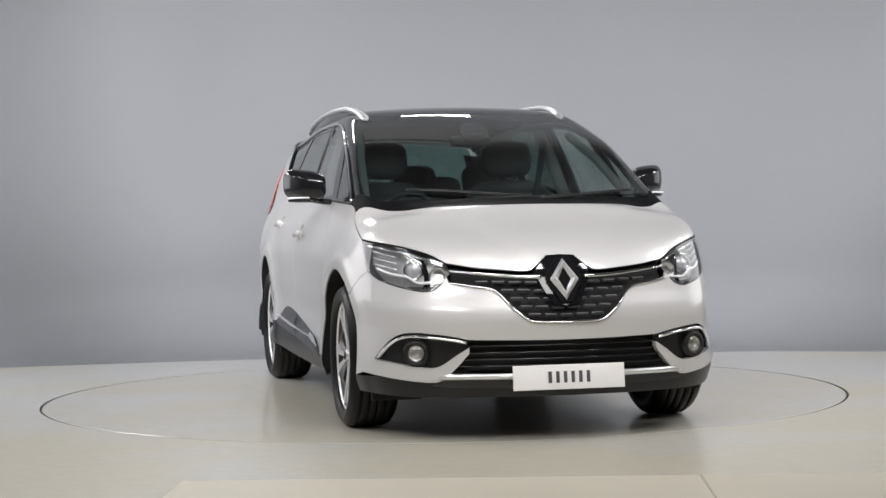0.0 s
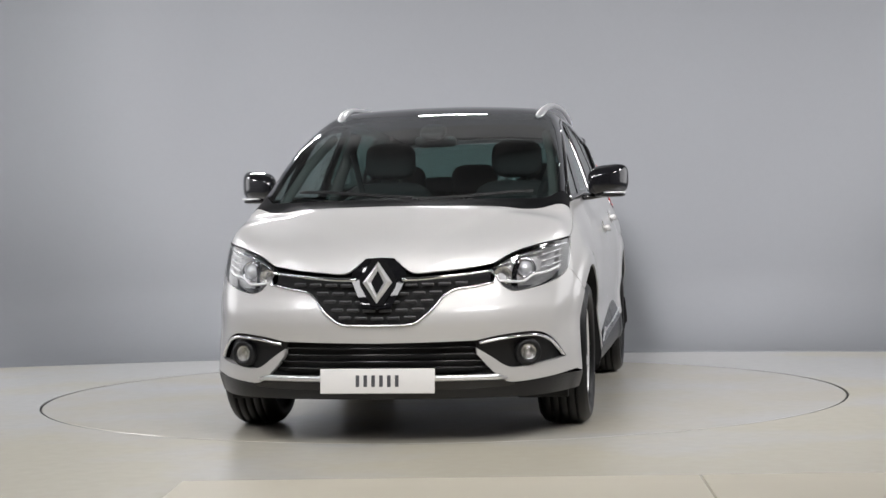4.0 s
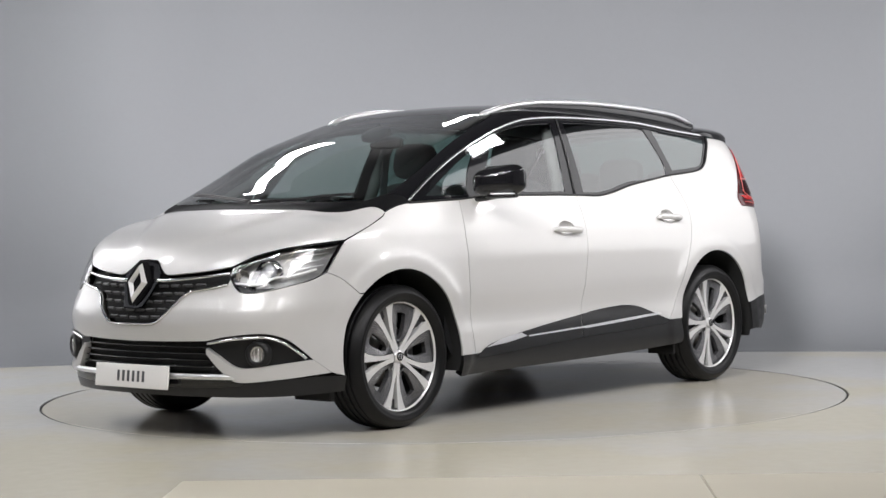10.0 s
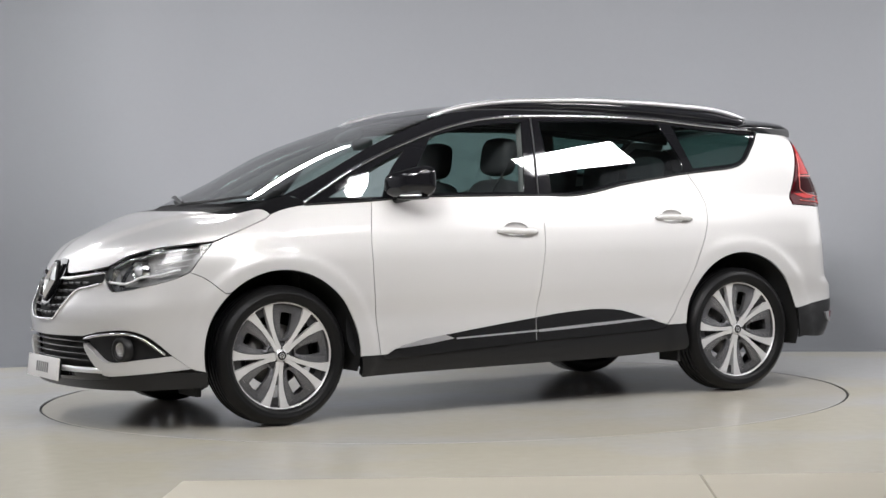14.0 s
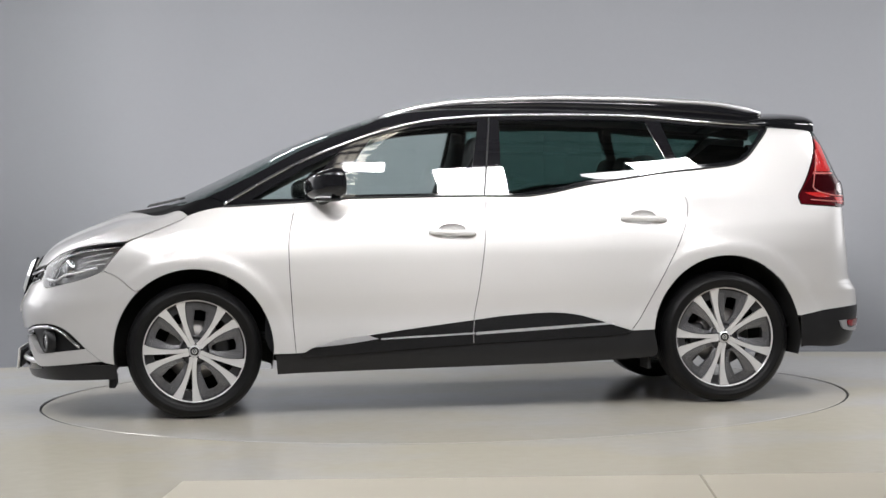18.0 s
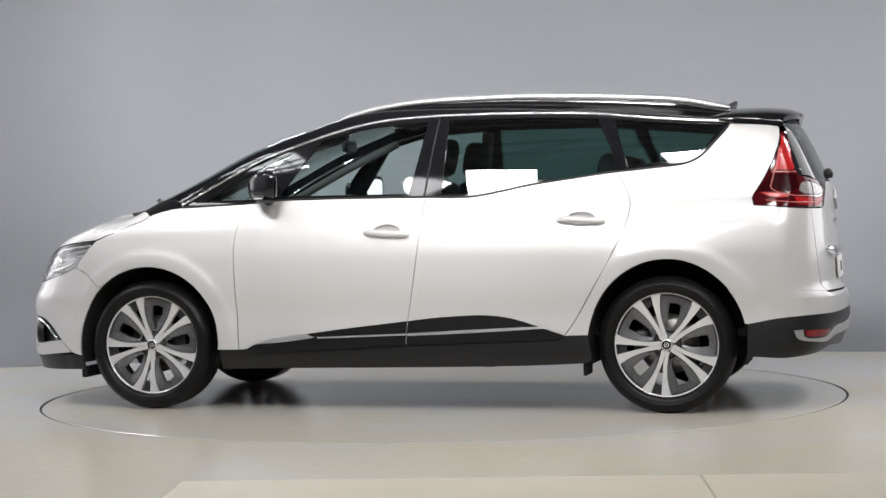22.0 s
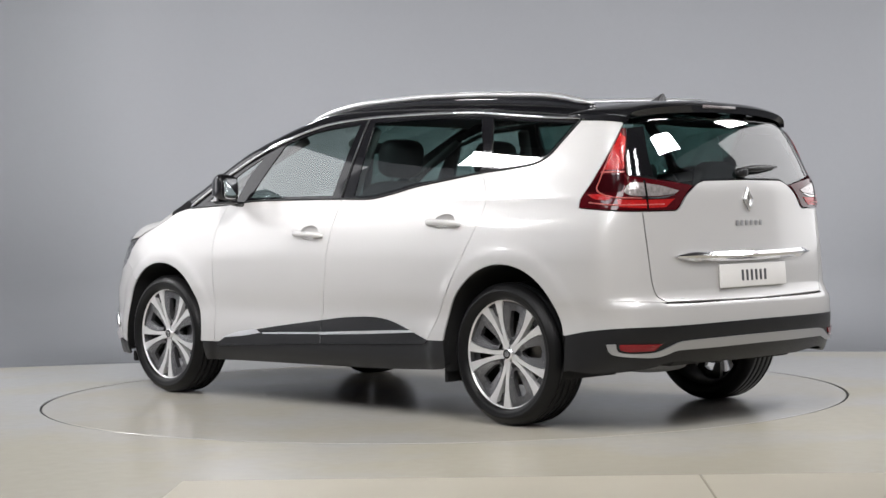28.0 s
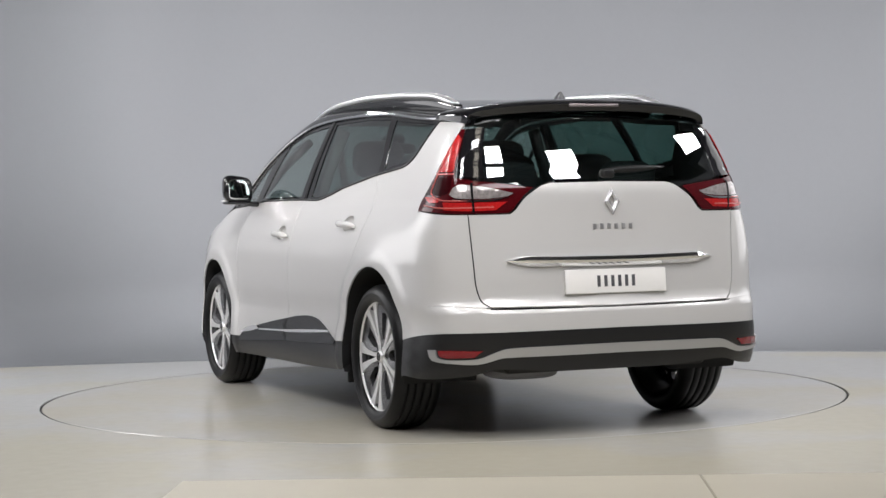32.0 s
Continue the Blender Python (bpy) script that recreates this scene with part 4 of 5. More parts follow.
        tail_bit("side_strip", loop(curve(X(-1.875, 0.786, 1.110, -1.95, 0.783, 1.112, -2.02, 0.770, 1.102)), curve(X(-2.02, 0.770, 1.102, -2.01, 0.784, 1.080, -1.93, 0.795, 1.084, -1.875, 0.786, 1.110))), REDBRIGHT, 0.007)
        tail_bit("spear", loop(curve(S(-1.938, 1.222, -1.972, 1.40)), curve(X(-1.985, 0.640, 1.37, -2.012, 0.688, 1.26, -2.036, 0.713, 1.222), S(-1.938, 1.222))), REDBRIGHT, 0.007)
        tail_bit("spear_rim", loop(curve(S(-1.936, 1.216), X(-2.042, 0.712, 1.214)), curve(X(-2.042, 0.712, 1.214, -2.042, 0.713, 1.208), S(-1.932, 1.209)), gap=0.0), REDRIM, 0.0085)
        for path in (curve(S(-1.968, 1.34, -1.956, 1.26, -1.936, 1.17, -1.935, 1.125), X(-2.02, 0.772, 1.094, -2.116, 0.683, 1.089)), curve(S(-1.905, 1.070), X(-2.03, 0.775, 1.058, -2.15, 0.57, 1.060))):
            guide = tube(line3(path, 0.0065) * [1, s_, 1], 0.0034, 6)
            part("light_guide", guide, REDRIM, tl, "pale red light guide")
        tail_bit("dark_base", loop(curve(S(-1.862, 1.120, -1.90, 1.172, -1.93, 1.203)), curve(X(-2.045, 0.716, 1.200, -2.045, 0.748, 1.12), S(-1.862, 1.120))), REDDARK, 0.006)
    panel("tailgate", loop(curve(B(0.0, 1.172, 0.30, 1.168)), curve(B(0.30, 1.168, 0.345, 1.156, 0.375, 1.138, 0.43, 1.10, 0.475, 1.045, 0.50, 1.028)), curve(B(0.50, 1.028, 0.685, 1.028)), gate_edge, curve(B(0.61, 0.608, 0.0, 0.602)), gap=0.002), PAINT, P, twin=True, spacing=0.03)
    panel("rear_window", loop(curve(B(0.0, 1.178, 0.30, 1.174, 0.345, 1.156, 0.37, 1.143)), curve(B(0.37, 1.143, 0.5, 1.168, 0.60, 1.185, 0.667, 1.205)), curve(B(0.667, 1.205), X(-2.035, 0.692, 1.235, -2.0, 0.650, 1.326, -1.985, 0.60, 1.42)), curve(B(0.60, 1.42, 0.56, 1.47, 0.3, 1.495, 0.0, 1.50)), gap=0.001), PRIVACY, P, twin=True, rim=0.004, label="dark tinted rear window")
    panel("rear_window_band", loop(spear_in[::-1], curve(X(-1.985, 0.615, 1.42), B(0.545, 1.43)), curve(B(0.545, 1.43, 0.585, 1.30, 0.60, 1.19)), curve(B(0.60, 1.19), X(-2.052, 0.706, 1.197)), gap=0.001), BLACK, P, both=True, off=0.002, rim=0.003)
    panel("rear_bumper", loop(curve(B(0.0, 0.597, 0.61, 0.600, 0.66, 0.616, 0.70, 0.62, 0.80, 0.625), S(-1.95, 0.622, -1.83, 0.61)), archR(141, 166), rear_black, gap=0.0), PAINT, P, twin=True, spacing=0.03, off=-0.002)
    panel("rear_lower_bumper", loop(rear_black, curve(B(0.0, 0.312, 0.35, 0.315, 0.577, 0.328, 0.70, 0.30), S(-1.986, 0.283, -1.845, 0.292, -1.81, 0.285)), curve(S(-1.81, 0.285, -1.815, 0.455)), gap=0.0), TRIM, P, twin=True, label="black textured lower bumper")
    skid = loop(curve(B(0.0, 0.432, 0.30, 0.430, 0.55, 0.424, 0.61, 0.405, 0.68, 0.380, 0.80, 0.378, 0.828, 0.388, 0.834, 0.422)), curve(B(0.834, 0.422, 0.852, 0.420)), curve(B(0.852, 0.420, 0.842, 0.374, 0.76, 0.360, 0.673, 0.357, 0.61, 0.372, 0.57, 0.384, 0.23, 0.387, 0.0, 0.389)), gap=0.0)
    panel("rear_skid_trim", skid, SKIDTRIM, P, twin=True, off=0.010, spacing=0.012, label="silver trim bar round the reflectors")
    panel("rear_reflector", loop(curve(B(0.69, 0.386, 0.80, 0.384, 0.822, 0.392)), curve(B(0.822, 0.392, 0.826, 0.420, 0.655, 0.418)), curve(B(0.655, 0.418, 0.69, 0.386))), REFLECTOR, P, both=True, off=0.008, spacing=0.02, label="red reflector")
    panel("luggage_lining", loop(curve(S(-1.74, 1.45, -1.56, 1.26, -1.45, 0.8)), curve(B(0.45, 0.8, 0.44, 1.02, 0.62, 1.16, 0.60, 1.43)), gap=0.0), LINER, P, both=True, off=-0.045, rim=0)
    ys = np.linspace(-0.53, 0.53, 41)
    mid = wrap(B(*[c for y in ys for c in (abs(y), 0.806 + 0.008 * (y / 0.53) ** 2)])) * np.stack([np.ones(41), np.sign(ys + 1e-9), np.ones(41)], 1)
    bar = bmesh.new()
    cols = []
    for (x, y, z), k in zip(mid, np.clip((0.53 - np.abs(ys)) / 0.10, 0.06, 1) ** 0.7):
        cols.append([bar.verts.new((x - o * (0.4 + 0.6 * k) + 0.004, y, z + h * k)) for o, h in ((0, 0.026), (0.022, 0.022), (0.036, 0.006), (0.033, -0.006), (0.016, -0.022), (0, -0.022))])
    for a, b in zip(cols, cols[1:]):
        for k in range(6):
            bar.faces.new((a[k], a[(k + 1) % 6], b[(k + 1) % 6], b[k]))
    bar.faces.new(cols[0])
    bar.faces.new(cols[-1][::-1])
    bmesh.ops.recalc_face_normals(bar, faces=bar.faces)
    part("gate_bar", bar, CHROME, P, "faceted chrome bar over the plate", smooth=False)
    b = diamond((0.038, 0.060), (0.014, 0.028), 0.008)
    c0 = line3(B(0.0, 1.077), 0.010)[0]
    b.transform(pose(c0[0], 0, c0[2], 0, 6, 0) @ pose(0, 0, 0, 0, 0, 90))
    part("rear_badge", b, DARKCHROME, P, "chrome lozenge badge", smooth=False)
    for b in bars(0.215, 0.026, 6, 0.30):
        b.transform(pose(-2.216, 0, 0.965, 0, 0, 90))
        part("badge_bar", b, SKIDTRIM, P, smooth=False)
    spoiler(P)
    # roof furniture
    rail = [(0.40, 0.548, 1.548), (0.33, 0.556, 1.578), (0.194, 0.566, 1.611), (0.04, 0.572, 1.632), (-0.111, 0.575, 1.645), (-0.567, 0.578, 1.655), (-1.02, 0.572, 1.642), (-1.40, 0.560, 1.618), (-1.58, 0.552, 1.598), (-1.71, 0.548, 1.584)]
    rp = []
    for i in range(len(rail) - 1):
        for t in np.linspace(0, 1, 6, endpoint=False):
            rp.append(np.array(rail[i]) * (1 - t) + np.array(rail[i + 1]) * t)
    rp.append(np.array(rail[-1]))
    rp = np.array(rp) - [0, 0, 0.006]
    down = np.clip(np.minimum(7 * np.linspace(0, 1, len(rp)), 5 * np.linspace(1, 0, len(rp))), 0, 1)
    down = down * down * (3 - 2 * down)
    rest = np.where(np.linspace(0, 1, len(rp)) < 0.5, lid(rp[:, :2])[:, 2] - 0.004, rp[:, 2] - 0.022)
    rp[:, 2] = rp[:, 2] * down + rest * (1 - down)
    for _ in range(3):
        rp[1:-1] = (rp[:-2] + rp[1:-1] * 2 + rp[2:]) / 4
    both_sides("roof_rail", tube(rp, lambda t: 0.024 * min(1, 0.35 + 9 * min(t, 1 - t)), 12, 0.62), SATIN, P, "brushed silver roof rail")
    foot = bmesh.new()
    low = lid(rp[:, :2] - [0, 0.012])[:, 2] - 0.012
    cols = [[foot.verts.new((x, y + dy, zz)) for dy, zz in ((0.010, zl - 0.01), (0.013, (z + zl) / 2), (0.010, z - 0.006), (-0.022, z - 0.006), (-0.022, zl))] for (x, y, z), zl in zip(rp, low)]
    for a, b in zip(cols, cols[1:]):
        for k in range(5):
            foot.faces.new((a[k], a[(k + 1) % 5], b[(k + 1) % 5], b[k]))
    foot.faces.new(cols[0])
    foot.faces.new(cols[-1][::-1])
    bmesh.ops.recalc_face_normals(foot, faces=foot.faces)
    both_sides("rail_foot", foot, BLACK, P)
    fin = bmesh.new()
    n = 9
    rows_ = []
    for i in range(n):
        t = i / (n - 1)
        hgt, wid = 0.052 * t ** 1.3 * (1 if t < 0.9 else 0.75), 0.030 * (0.35 + 0.65 * t)
        x = -1.575 - 0.12 * t
        rows_.append([fin.verts.new(c) for c in ((x, -wid, 0), (x - 0.006, -wid * 0.35, hgt * 0.8), (x - 0.008, 0, hgt + 0.002), (x - 0.006, wid * 0.35, hgt * 0.8), (x, wid, 0))])
    for a, b in zip(rows_, rows_[1:]):
        for k in range(4):
            fin.faces.new((a[k], a[k + 1], b[k + 1], b[k]))
    fin.faces.new(rows_[-1])
    bmesh.ops.recalc_face_normals(fin, faces=fin.faces)
    fin.transform(pose(0, 0, 1.574))
    part("aerial_fin", fin, DARKPLASTIC, P, "grey shark-fin aerial")
    # wipers
    for y0, y1, x0, x1 in ((-0.55, 0.05, 1.43, 1.60), (0.08, 0.62, 1.64, 1.44)):
        q = lid(np.stack([np.linspace(x0, x1, 14), np.linspace(y0, y1, 14)], 1))
        part("wiper", merge(tube(q + [0, 0, 0.018], 0.006, 6), tube(q + [0.012, 0, 0.012], 0.004, 6)), TRIM, P)
    q = line3(B(*[c for t in np.linspace(0, 1, 10) for c in (0.30 * t, 1.215 + 0.015 * t)]), 0.014) * [1, -1, 1]
    part("rear_wiper", merge(tube(q, lambda t: 0.005 + 0.019 * math.sin(math.pi * min(1, 0.12 + t * 0.95)) ** 0.7 * (1 - 0.35 * t), 10, 0.8), blob(0.05, 0.07, 0.045, (q[0][0] - 0.002, 0.01, 1.207))), TRIM, P)
    # door handles
    for dset, cx, cz, y in ((doors_f, 0.055, 0.938, 0), (doors_r, -0.972, 0.988, 0)):
        for d, s_ in zip(dset, (1, -1)):
            p0 = line3(S(cx, cz), 0.0)[0]
            nn = grad(p0[None])[0]
            pts = []
            for t in np.linspace(-1, 1, 15):
                w = line3(S(cx + 0.122 * t, cz - 0.008 + 0.006 * t), 0.005 + 0.020 * (1 - t ** 6))[0]
                pts.append(w * [1, s_, 1])
            part("handle", tube(pts, lambda t: 0.0145 * min(1, 0.45 + 5 * min(t, 1 - t)), 10, 1.15), PAINT, d, "painted grip handle")
            cup = bmesh.new()
            bmesh.ops.create_uvsphere(cup, u_segments=24, v_segments=12, radius=1)
            bmesh.ops.delete(cup, geom=[v for v in cup.verts if v.co.z > 0.02], context="VERTS")
            bmesh.ops.scale(cup, vec=(0.080, 0.043, 0.028), verts=cup.verts)
            z_ax = Vector(nn * [1, s_, 1])
            x_ax = Vector((1, 0, 0))
            y_ax = z_ax.cross(x_ax).normalized()
            x_ax = y_ax.cross(z_ax).normalized()
            m = Matrix((x_ax, y_ax, z_ax)).transposed().to_4x4()
            c = line3(S(cx, 0.943 if cx > 0 else 0.993), -0.003)[0] * [1, s_, 1]
            cup.transform(Matrix.Translation(c) @ m)
            part("handle_cup", cup, PAINT, d)
    # sill and door mouldings
    panel("sill", loop(curve(S(0.99, 0.335, 0.881, 0.335, 0.4, 0.345, -0.038, 0.362, -0.5, 0.38, -0.885, 0.407, -1.01, 0.41)), curve(S(-1.01, 0.41, -1.0, 0.255, 0.98, 0.215))), TRIM, P, both=True, off=-0.006, rim=0.04, label="black plastic sill")
    cut_b = curve(S(-0.052, 0.476, -0.046, 0.41, -0.045, 0.347))
    mould_f = loop(cut_b[::-1], curve(S(-0.052, 0.476, 0.2, 0.448, 0.485, 0.412, 0.70, 0.378, 0.79, 0.355, 0.87, 0.312)), curve(S(0.87, 0.312, 0.84, 0.300, 0.4, 0.322, -0.045, 0.347)))
    mould_r = loop(cut_b, curve(S(-0.045, 0.347, -0.5, 0.362, -0.86, 0.378, -0.893, 0.400)), curve(S(-0.893, 0.400, -0.812, 0.425, -0.70, 0.462, -0.60, 0.490, -0.50, 0.503, -0.40, 0.505, -0.2, 0.493, -0.052, 0.476)))
    for dset, poly, strips in ((doors_f, mould_f, [loop(curve(S(0.455, 0.388, 0.505, 0.408)), curve(S(0.505, 0.408, 0.66, 0.388, 0.80, 0.352)), curve(S(0.80, 0.352, 0.62, 0.366, 0.455, 0.388)), gap=0.0), loop(curve(S(-0.05, 0.409, 0.2, 0.400, 0.44, 0.391)), curve(S(0.44, 0.391, 0.44, 0.383)), curve(S(0.44, 0.383, 0.2, 0.391, -0.05, 0.400)), gap=0.0)]),
                               (doors_r, mould_r, [loop(curve(S(-0.055, 0.396, -0.4, 0.412, -0.80, 0.434)), curve(S(-0.80, 0.434, -0.77, 0.443, -0.4, 0.428, -0.055, 0.410)), gap=0.0)])):
        for nm, pl, mat, off, cr in [("moulding", poly, GLOSSTRIM, 0.002, 0.014)] + [("moulding_strip", q, SATIN, 0.0165, 0.0) for q in strips]:
            Pn, Nn, Fn = sheet(pl, wrap, off=off, crown=cr, spacing=0.025, rim=0.004)
            for d, s_ in zip(dset, (1, -1)):
                if s_ < 0:
                    Pn, Nn, Fn = Pn * [1, -1, 1], Nn * [1, -1, 1], [q[::-1] for q in Fn]
                me = mesh_of(nm, Pn, Nn, Fn, mat)
                ob = new(nm, me)
                ob.parent = d
                tagged(ob, "black door moulding" if nm == "moulding" else "silver strip")
    for s_ in (1, -1):
        part("air_deflector", box(0.035, 0.24, 0.06, (1.825, 0.69 * s_, 0.195), 0.006, 1), LINER, P, "black flap ahead of the wheel", smooth=False)
    mirrors(P)
    interior(P)
    # underside and wheel housings
    part("underbody", merge(box(1.95, 1.50, 0.08, (0, 0, 0.30), 0.02, 1), box(0.95, 1.05, 0.10, (1.75, 0, 0.30), 0.02, 1), box(0.8, 1.05, 0.12, (-1.75, 0, 0.36), 0.02, 1), box(0.9, 1.0, 0.12, (-1.2, 0, 0.36), 0.02, 1), box(0.9, 1.0, 0.12, (1.2, 0, 0.32), 0.02, 1)), LINER, P, smooth=False)
    part("silencer", blob(0.26, 0.34, 0.09, (-1.86, 0.32, 0.295), 3.5), DARKSTEEL, P)
    for s_ in (1, -1):
        part("jacking_point", box(0.05, 0.02, 0.03, (-0.45, 0.70 * s_, 0.235), 0.004, 1), LINER, P, smooth=False)
        part("mud_flap", box(0.02, 0.18, 0.09, (-0.985, 0.78 * s_, 0.235), 0.004, 1), LINER, P, smooth=False)
        for x, rx, rz in ((1.405, 0.408, 0.420), (-1.41, 0.402, 0.432)):
            bm = bmesh.new()
            prof = []
            for i in range(27):
                a = radians(-14 + 208 * i / 26)
                yo = float(line3(S(x + rx * math.cos(a), max(0.25, 0.352 + rz * math.sin(a))), -0.006)[0][1])
                prof.append([bm.verts.new((x + rx * k * math.cos(a), y_ * s_, 0.352 + rz * k * math.sin(a))) for k, y_ in ((0.995, yo), (1.01, yo - 0.04), (1.01, 0.52), (0.2, 0.52))])
            for a, b in zip(prof, prof[1:]):
                for k in range(3):
                    bm.faces.new((a[k], a[k + 1], b[k + 1], b[k]))
            part("wheel_housing", bm, LINER, P)
    return base


def spoiler(P):
    """The roof's rear edge: an arched wing over the rear window, its flanks running down to the rear pillars."""
    top = spline([-1.62, -1.70, -1.84, -1.95, -2.03], [1.556, 1.570, 1.572, 1.566, 1.551])
    low = spline([-1.62, -1.725, -1.90, -2.03], [1.486, 1.477, 1.455, 1.440])
    half = spline([-1.62, -1.72, -1.85, -1.95, -2.03], [0.636, 0.652, 0.644, 0.630, 0.608])
    bm = bmesh.new()
    turns = np.radians(np.concatenate([np.linspace(0, 60, 16), np.linspace(66, 114, 9), np.linspace(120, 180, 16)]))
    rings = []
    for k in np.linspace(0, 1, 22):
        outer, inner = [], []
        for a in turns:
            c, n = math.cos(a), math.sin(a)
            side, up = math.copysign(abs(c) ** 0.45, c), n ** 0.45
            x = -1.62 - (0.43 - 0.065 * abs(side) ** 3) * k
            w, z0, z1 = float(half(x)), float(low(x)), float(top(x))
            lip = 0.010 * max(0, (k - 0.9) / 0.1) ** 2
            outer.append(bm.verts.new((x, w * side, z0 + (z1 - lip - z0) * up - 0.09 * (w * side) ** 2 * up)))
            inner.append(bm.verts.new((x + 0.012, (w - 0.022) * side, z0 + (z1 - 0.042 - z0) * up - 0.09 * (w * side) ** 2 * up)))
        rings.append(outer + inner[::-1])
    m = len(rings[0])
    for a, b in zip(rings, rings[1:]):
        for q in range(m):
            bm.faces.new((a[q], a[(q + 1) % m], b[(q + 1) % m], b[q]))
    for ring in (rings[0], rings[-1]):
        for q in range(m // 2 - 1):
            bm.faces.new((ring[q], ring[q + 1], ring[m - 2 - q], ring[m - 1 - q]))
    bmesh.ops.recalc_face_normals(bm, faces=bm.faces)
    sp = part("spoiler", bm, BLACK, P, "gloss black arched roof spoiler")
    bpy.data.meshes[sp.data.name].set_sharp_from_angle(angle=radians(50))
    part("brake_light", box(0.012, 0.26, 0.016, (-2.046, 0, 1.530), 0.004, 1), SMOKE, sp)


def mirrors(P):
    for s_ in (1, -1):
        m = empty("door_mirror")
        m.parent = P
        m.matrix_basis = pose(0.70, 0.945 * s_, 1.185)
        bm = blob(0.165, 0.205, 0.160, (0.01, 0, 0.010), 3.6, (0, 0, 0))
        for v in bm.verts:
            # blunt behind, tapered ahead, lower edge swept
            if v.co.x < -0.035:
                v.co.x = -0.035 + (v.co.x + 0.035) * 0.35
            k = max(0, v.co.x / 0.09)
            v.co.z *= 1 - 0.28 * k
            v.co.y = v.co.y * (1 - 0.18 * k) - s_ * 0.02 * k
            v.co.x += -0.46 * s_ * v.co.y
            v.co.z += 0.10 * s_ * v.co.y
        part("housing", bm, BLACK, m, "gloss black mirror cap")
        g = blob(0.006, 0.165, 0.118, (-0.0545, 0, 0.010), 4.5, (0, 0, 24.5 * s_))
        part("mirror_glass", g, MIRROR, m)
        part("base_strip", blob(0.10, 0.17, 0.020, (0.0, 0.0, -0.070), 3.5, (0, 0, 24 * s_)), GLOSSTRIM, m)
        part("indicator", blob(0.05, 0.13, 0.010, (0.030, 0.03 * s_, -0.056), 3, (0, 0, 24 * s_)), FROST, m)
        part("arm", tube([(0.03, -0.16 * s_, -0.082), (0.02, -0.10 * s_, -0.078), (0.0, -0.03 * s_, -0.066)], 0.022, 10, 0.7), GLOSSTRIM, m)


def seat(P, x, y, wide, tall, rest=True):
    s = empty("seat")
    s.parent = P
    s.matrix_basis = pose(x, y, 0.50 if x < 0 else 0.55)
    part("cushion", blob(0.52, wide, 0.20, (0.12, 0, 0.06), 4), SEATCLOTH, s)
    part("backrest", blob(0.16, wide, tall, (-0.17, 0, tall / 2 + 0.05), 4, (0, -12, 0)), SEATCLOTH, s)
    if rest:
        top = tall + 0.06
        for k in ((0,) if wide < 0.7 else (-wide * 0.34, wide * 0.34)):
            part("headrest", blob(0.11, 0.29, 0.21, (-0.24, k, top + 0.11), 3.6, (0, -10, 0)), SEATCLOTH, s)
            for d in (-0.06, 0.06):
                part("headrest_post", tube([(-0.225, k + d, top - 0.04), (-0.235, k + d, top + 0.06)], 0.007, 6), CHROME, s)
    return s


